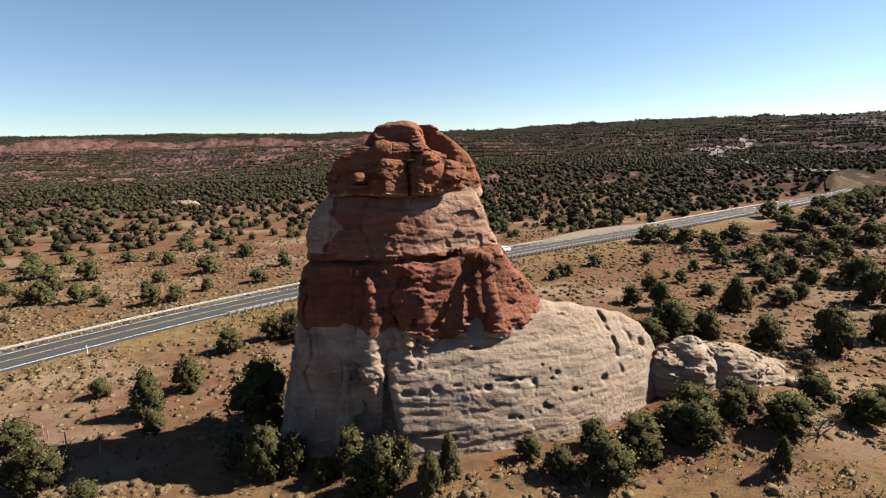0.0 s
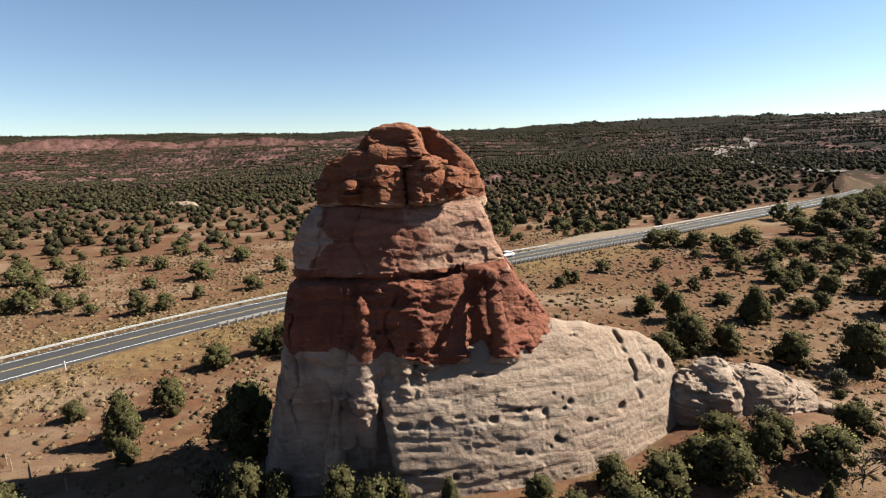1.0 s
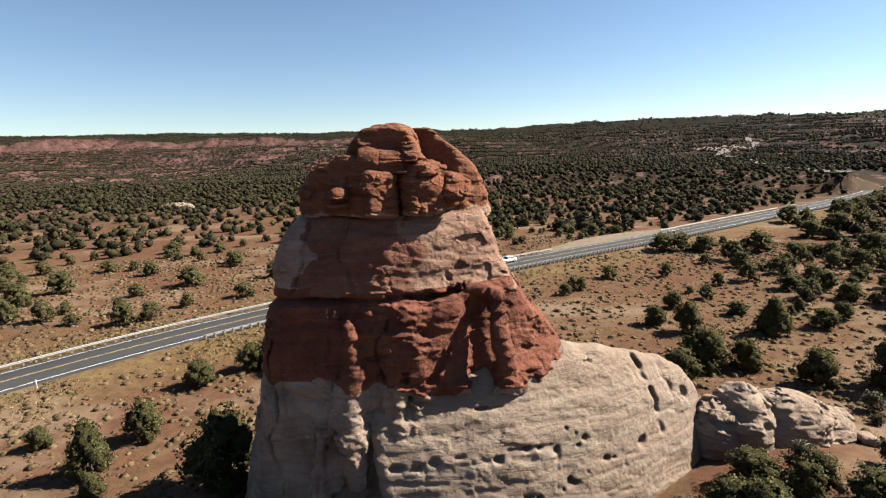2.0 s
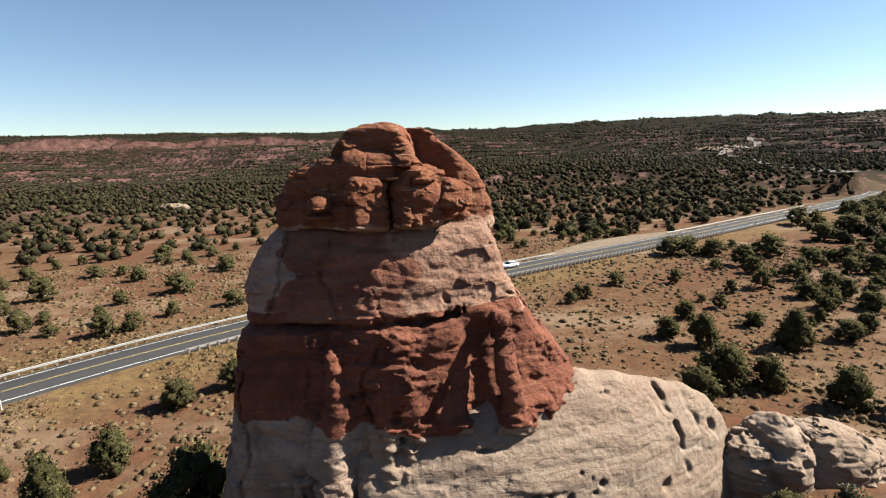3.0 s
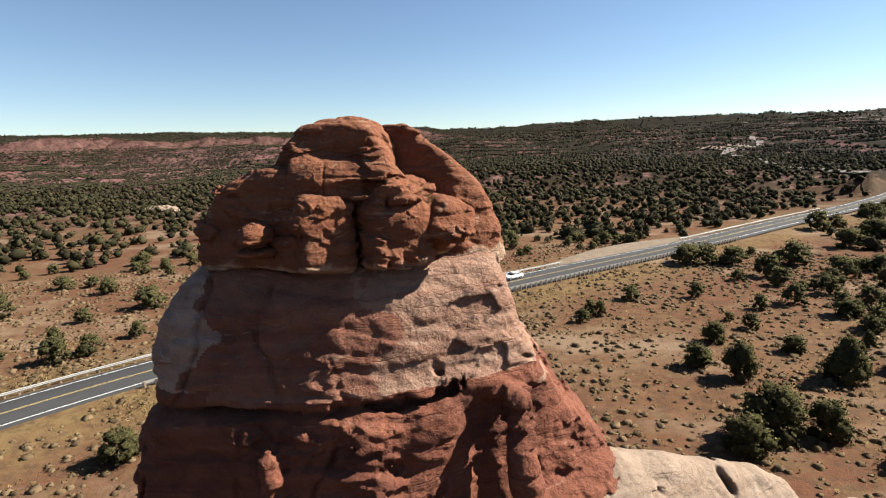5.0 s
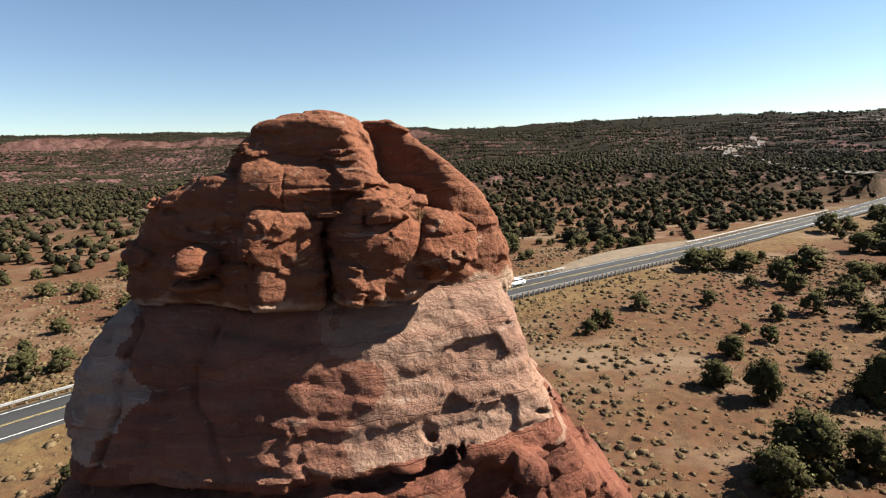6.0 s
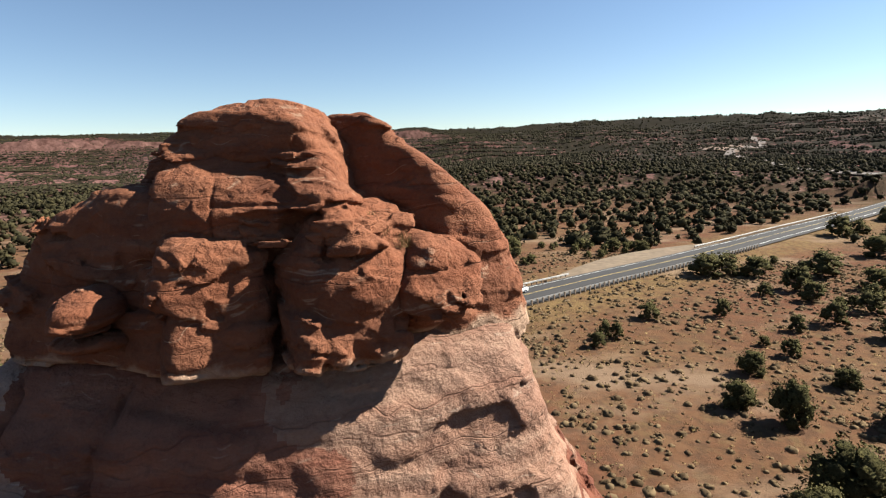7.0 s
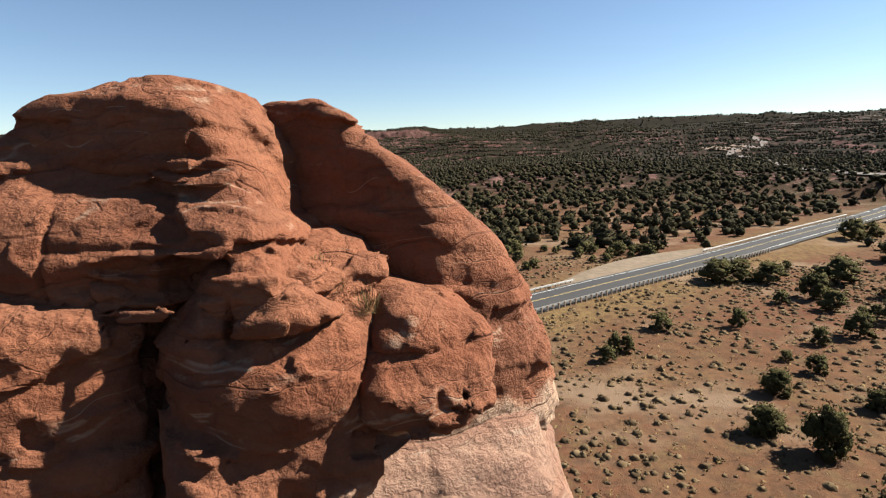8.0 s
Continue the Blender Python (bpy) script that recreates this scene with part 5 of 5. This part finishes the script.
def tufts_stuff(name, mat, label, category, n, r0, r1, size, blades, dens, seed, flat=0.8, per=2, spread=0.3, wide=0.24):
    rng = np.random.RandomState(seed)
    x, y = scatter(rng, n, r0, r1, -52, 52)
    keep = (rng.rand(n) < dens(x, y)) & (road_gap(x, y) > 5.6) & ~in_butte(x, y)
    x, y = x[keep], y[keep]
    z = ground_z(x, y)
    k = len(x)
    s = rng.uniform(0.35, 1.2, k) ** 1.3 * size
    d = rng.normal(0, 1, (k, per, 3))
    d[:, :, 2] = np.abs(d[:, :, 2]) * flat
    d /= np.linalg.norm(d, axis=2)[:, :, None]
    c = np.stack([x, y, z], 1)[:, None, :] + d * s[:, None, None] * np.array([0.4, 0.4, 0.28])
    out = d + np.array([0, 0, 0.6])
    v, f = leaf_cloud(rng, c.reshape(-1, 3), out.reshape(-1, 3), 1.0, blades, wide)
    root = np.repeat(c.reshape(-1, 3), 1 + 2 * blades, axis=0)
    v = root + (v - root) * np.repeat(np.repeat(s, per), 1 + 2 * blades)[:, None] * spread
    soft = np.repeat(out.reshape(-1, 3), 1 + 2 * blades, axis=0) + rng.normal(0, 0.2, v.shape)
    soft /= np.linalg.norm(soft, axis=1)[:, None]
    tagged(new(name, mesh_from(name, v, f, mat, True, None, soft)), label, category, kind="stuff")


def brush_density(x, y):
    return 0.4 + 0.6 * ramp01(fbm(x / 16, y / 16, 7.7, 3), -0.15, 0.2)


def straw_density(x, y):
    gap = road_gap(x, y)
    near = np.exp(-((y - 34) / 9) ** 2)
    return np.maximum((1 - ramp01(gap, 9, 20)) * 0.9, np.maximum(0.8 * near, 0.12)) * ramp01(fbm(x / 7, y / 7, 1.1, 3), -0.3, 0.15)


def sage_mounds(n):
    """Low lumpy cushions of sagebrush, fuzzy with short sprays."""
    rng = np.random.RandomState(51)
    x, y = scatter(rng, n, 28, 185, -52, 52)
    keep = (rng.rand(n) < brush_density(x, y)) & (road_gap(x, y) > 6.5) & ~in_butte(x, y)
    x, y = x[keep], y[keep]
    k = len(x)
    s = 0.27 + 0.5 * rng.rand(k) ** 1.6
    c = np.stack([x, y, ground_z(x, y) - 0.03], 1)
    a = np.arange(5) * 2 * math.pi / 5
    cup = np.concatenate([np.stack([np.cos(a), np.sin(a), 0 * a], 1), np.stack([0.72 * np.cos(a + 0.4), 0.72 * np.sin(a + 0.4), 0.5 + 0 * a], 1), [(0.05, 0.0, 0.72)]])
    j = np.arange(5)
    j1 = (j + 1) % 5
    cf = np.concatenate([np.stack([j, j1, 5 + j], 1), np.stack([j1, 5 + j1, 5 + j], 1), np.stack([5 + j, 5 + j1, 10 + 0 * j], 1)])
    dome = cup[None] * (1 + rng.uniform(-0.22, 0.22, (k, 11, 1))) * np.stack([rng.uniform(0.8, 1.25, k), rng.uniform(0.8, 1.25, k), rng.uniform(0.8, 1.2, k)], 1)[:, None, :] * 0.8 * s[:, None, None]
    dn = cup[None] + np.array([0, 0, 0.15]) + rng.normal(0, 0.25, (k, 11, 3))
    dv, df = dome + c[:, None, :], cf[None] + (np.arange(k) * 11)[:, None, None]
    per, blades = 7, 3
    d = rng.normal(0, 1, (k, per, 3))
    d[:, :, 2] = np.abs(d[:, :, 2])
    d /= np.linalg.norm(d, axis=2)[:, :, None]
    root = (c[:, None, :] + d * s[:, None, None] * np.array([0.72, 0.72, 0.55])).reshape(-1, 3)
    lv, lf = leaf_cloud(rng, root, d.reshape(-1, 3), 1.0, blades, 0.3)
    own = np.repeat(root, 1 + 2 * blades, axis=0)
    lv = own + (lv - own) * np.repeat(np.repeat(s, per), 1 + 2 * blades)[:, None] * 0.28
    ln = np.repeat(d.reshape(-1, 3), 1 + 2 * blades, axis=0) + np.array([0, 0, 0.2])
    v, f = np.concatenate([dv.reshape(-1, 3), lv]), np.concatenate([df.reshape(-1, 3), lf + k * 11])
    nn = np.concatenate([dn.reshape(-1, 3), ln])
    nn /= np.linalg.norm(nn, axis=1)[:, None]
    tagged(new("sagebrush", mesh_from("sagebrush", v, f, SAGE, True, None, nn)), "low brown and grey-green sagebrush cushions scattered over the soil", "sagebrush", kind="stuff")


sage_mounds(23000)
tufts_stuff("dry_grass", STRAW, "pale yellow dry grass tufts on verge and soil", "grass", 60000, 26, 130, 0.5, 4, straw_density, 52, 1.6, 2, 0.45)


# ---- cars on the road ----
def loft(sections):
    """A closed skin through rings of equal count."""
    k = len(sections[0])
    verts = [p for ring in sections for p in ring]
    faces = [(i * k + j, i * k + (j + 1) % k, (i + 1) * k + (j + 1) % k, (i + 1) * k + j) for i in range(len(sections) - 1) for j in range(k)]
    for base in (0, (len(sections) - 1) * k):
        for j in range(1, k // 2):
            faces.append((base + j, base + j + 1, base + k - j - 1, base + k - j) if j + 1 < k - j - 1 else (base + j, base + j + 1, base + k - j, base + k - j))
    return verts, [f for f in faces if len(set(f)) == 4]


def slab_ring(x, half, z0, z1, soft=0.12):
    return [(x, -half, z0 + soft), (x, -half, z1 - soft), (x, -half + soft, z1), (x, half - soft, z1), (x, half, z1 - soft), (x, half, z0 + soft), (x, half - soft, z0), (x, -half + soft, z0)]


def wheel_mesh(r, w, inner):
    n = 18
    verts, faces = [], []
    for y, rad in ((-w, r * 0.9), (-w * 0.8, r), (w * 0.8, r), (w, r * 0.9), (w, inner), (-w, inner)):
        for s in range(n):
            a = 2 * math.pi * s / n
            verts.append((math.cos(a) * rad, y, math.sin(a) * rad))
    for i in range(6):
        for s in range(n):
            a, b = i * n + s, i * n + (s + 1) % n
            c = ((i + 1) % 6) * n
            faces.append((a, b, c + (s + 1) % n, c + s))
    return verts, faces


TYRE = plain("tyre_rubber", (0.025, 0.025, 0.026), 0.85)
RIM = plain("alloy_rim", (0.5, 0.5, 0.5), 0.35, 0.8)
CAR_GLASS = plain("dark_car_glass", (0.015, 0.018, 0.02), 0.08)
LAMP_GLASS = plain("headlight_glass", (0.6, 0.6, 0.58), 0.15)
TAIL_RED = plain("tail_lamp_red", (0.35, 0.02, 0.015), 0.3)
TYRE_MESH = mesh_from("tyre", *wheel_mesh(0.36, 0.12, 0.22), TYRE, True)
RIM_MESH = mesh_from("rim", *wheel_mesh(0.22, 0.10, 0.05), RIM, True)


def car(at, paint, label, tall):
    """A car that faces +x, its wheels on z = 0."""
    ob = thing("car", at, label, "car", "cars on the highway")
    body = [slab_ring(x, h, z0, z1) for x, h, z0, z1 in ((-2.35, 0.72, 0.45, 0.95), (-2.2, 0.86, 0.3, 1.05), (-1.0, 0.92, 0.25, 1.08), (0.8, 0.92, 0.25, 1.05), (1.9, 0.88, 0.28, 0.95), (2.3, 0.74, 0.42, 0.78))]
    part("body", mesh_from("body", *loft(body), paint, True), ob)
    top = 1.72 if tall else 1.45
    back = -2.15 if tall else -1.75
    cabin = [slab_ring(x, h, 0.95, z1, 0.08) for x, h, z1 in ((back, 0.78, 1.15), (back + 0.3, 0.76, top - 0.06), (-0.3, 0.74, top), (0.35, 0.73, top - 0.04), (1.15, 0.78, 1.06))]
    part("cabin", mesh_from("cabin", *loft(cabin), CAR_GLASS, True), ob, "dark glazed cabin")
    roof = [slab_ring(x, h, top - 0.08 + dz, top + 0.03 + dz, 0.04) for x, h, dz in ((back + 0.28, 0.74, -0.05), (-0.3, 0.75, 0.0), (0.38, 0.72, -0.04))]
    part("roof", mesh_from("roof", *loft(roof), paint, True), ob)
    for x in (-0.75, 0.25) if tall else (-0.35,):
        for y in (-0.76, 0.76):
            part("pillar", mesh_from("pillar", *box_arrays(x, y, (top + 1.05) / 2, 0.05, 0.03, (top - 1.0) / 2), paint), ob)
    for x in (-1.45, 1.4):
        for y in (-0.84, 0.84):
            w = part("wheel", TYRE_MESH, ob, at=pose(x, y, 0.36))
            part("rim", RIM_MESH, w)
    for y in (-0.6, 0.6):
        part("headlight", mesh_from("headlight", *box_arrays(2.2, y, 0.72, 0.08, 0.16, 0.08), LAMP_GLASS), ob)
        part("tail_lamp", mesh_from("tail_lamp", *box_arrays(-2.3, y * 1.1, 0.85, 0.06, 0.1, 0.12), TAIL_RED), ob)
    return ob


def on_road(x, y, lane):
    i = near_index(x, y)
    p = ROAD[i] + ROAD_SIDE[i] * lane
    return pose(p[0], p[1], ROAD_Z + 0.02, 0, 0, math.degrees(math.atan2(-ROAD_WAY[i][1], -ROAD_WAY[i][0])))


WHITE_PAINT = plain("white_car_paint", (0.7, 0.7, 0.69), 0.3, 0, 0.03, 1)
SILVER_PAINT = plain("silver_car_paint", (0.5, 0.51, 0.52), 0.35, 0.4, 0.03, 1)
car(on_road(10.5, 130.6, 1.7), SILVER_PAINT, "silver sport utility car driving on the highway", True)
car(on_road(17.0, 135.0, 1.7), WHITE_PAINT, "white car driving on the highway", False)


# ---- small things on the ground ----
def fence_post(x, y, h, tilt):
    post = thing("fence_post", pose(x, y, ground_at(x, y) - 0.1, tilt, tilt * 0.6, 0), "weathered grey-brown wooden fence post in the sand", "fence post", "old fence posts")
    part("stake", mesh_from("stake", *joined([tube_arrays(((0, 0, 0), (0.02, 0.01, h * 0.6), (0.0, 0.02, h)), (0.07, 0.065, 0.05), 7)]), POST_WOOD), post)


for x, y, h, tilt in ((-37.4, 47.3, 1.6, 3), (-37.9, 47.9, 1.5, -5), (-40.7, 49.3, 1.4, 4), (-33.2, 45.9, 1.5, -3), (-41.9, 50.2, 1.3, 2)):
    fence_post(x, y, h, tilt)

MARK_WHITE = plain("marker_plastic", (0.6, 0.6, 0.58), 0.5)
for x, y in ((-51.3, 71.6), (-72.0, 46.5)):
    mark = thing("road_marker", pose(x, y, ground_at(x, y) - 0.05), "slim white roadside marker post in dry grass", "marker post", "road markers")
    part("post", mesh_from("post", *box_arrays(0, 0, 0.6, 0.05, 0.03, 0.62), MARK_WHITE), mark)
    part("reflector", mesh_from("reflector", *box_arrays(0, -0.035, 1.08, 0.035, 0.006, 0.07), LAMP_GLASS), mark, "small square reflector")


def loose_stone(x, y, size, mat, label, seed):
    z = ground_at(x, y)
    st = thing("boulder", pose(x, y, z), label, "boulder", "loose stones")
    f = lambda P: weathered(P, block(P, (0, 0, size * 0.25), (size, size * 0.75, size * 0.55), size * 0.3, 8, 25 * seed), size * 0.5, 0.02, seed * 3.7)
    rock_part("stone", f, (-1.9 * size, -1.9 * size, -size), (1.9 * size, 1.9 * size, 1.7 * size), size * 0.13, mat, st)


for n, (x, y, size) in enumerate(((40.5, 92.5, 0.8), (39.0, 91.0, 0.5), (37.2, 52.8, 0.9), (38.6, 51.6, 0.6))):
    loose_stone(x, y, size, WHITE_ROCK, "pale angular sandstone boulder lying on the soil", n + 1.0)


shelf = thing("rock_outcrop", pose(-157, 322, 0), "low pale sandstone shelf among the junipers", "rock")
rock_part("shelf_rock", lambda P: weathered(P, smin(ball(P, (0, 0, 0.2), (9, 6, 3.0)), ball(P, (-9, 3, 0), (7, 5, 1.8)), 1.0), 1.2, 0.2, 9.0), (-19, -9, -1.5), (12, 11, 6), 0.5, WHITE_ROCK, shelf)


def dead_limb(x, y, seed):
    rng = np.random.RandomState(seed)
    z = ground_at(x, y)
    ob = thing("dead_bush", pose(x, y, z - 0.05, 0, 0, rng.uniform(0, 360)), "bare grey dead shrub with forked limbs", "dead bush", "dead shrubs")
    limbs = []
    for i in range(6):
        a, r = rng.uniform(0, 6.28), rng.uniform(0.5, 1.2)
        mid = (math.cos(a) * r * 0.4, math.sin(a) * r * 0.4, rng.uniform(0.3, 0.8))
        limbs.append(tube_arrays(((0, 0, 0), mid, (math.cos(a + 0.4) * r, math.sin(a + 0.4) * r, rng.uniform(0.8, 1.7))), (0.07, 0.045, 0.012), 5))
    part("limbs", mesh_from("limbs", *joined(limbs), BARK), ob)


for n, (x, y) in enumerate(((32.6, 42.4), (34.4, 42.9), (31.5, 41.0), (-35.0, 55.8), (-21.6, 73.9), (10.5, 36.2))):
    dead_limb(x, y, 70 + n)

# dry grass that grows in the cleft of the cap
tuft_rng = np.random.RandomState(91)
for x, y, z in ((-0.15, 50.5, 26.5), (0.35, 50.4, 26.3), (-0.5, 50.65, 26.85)):
    roots = tuft_rng.normal(0, 0.12, (60, 3)) * (1, 1, 0.15)
    ways = np.tile((0.0, -0.1, 1.0), (60, 1)) + tuft_rng.normal(0, 0.3, (60, 3))
    v, f = leaf_cloud(tuft_rng, roots, ways / np.linalg.norm(ways, axis=1)[:, None], 0.34, 4, 0.02)
    v[:, :2] *= 0.6
    ob = tagged(new("grass_tuft", mesh_from("grass_tuft", v, f, STRAW)), "dry yellow grass tuft growing in a rock cleft", "grass", "tufts on the cap")
    ob.matrix_basis = pose(x, y, z)

# the patterns that were copied
for group in KINDS.values():
    for source in group:
        for o in (*source.children_recursive, source):
            bpy.data.objects.remove(o)
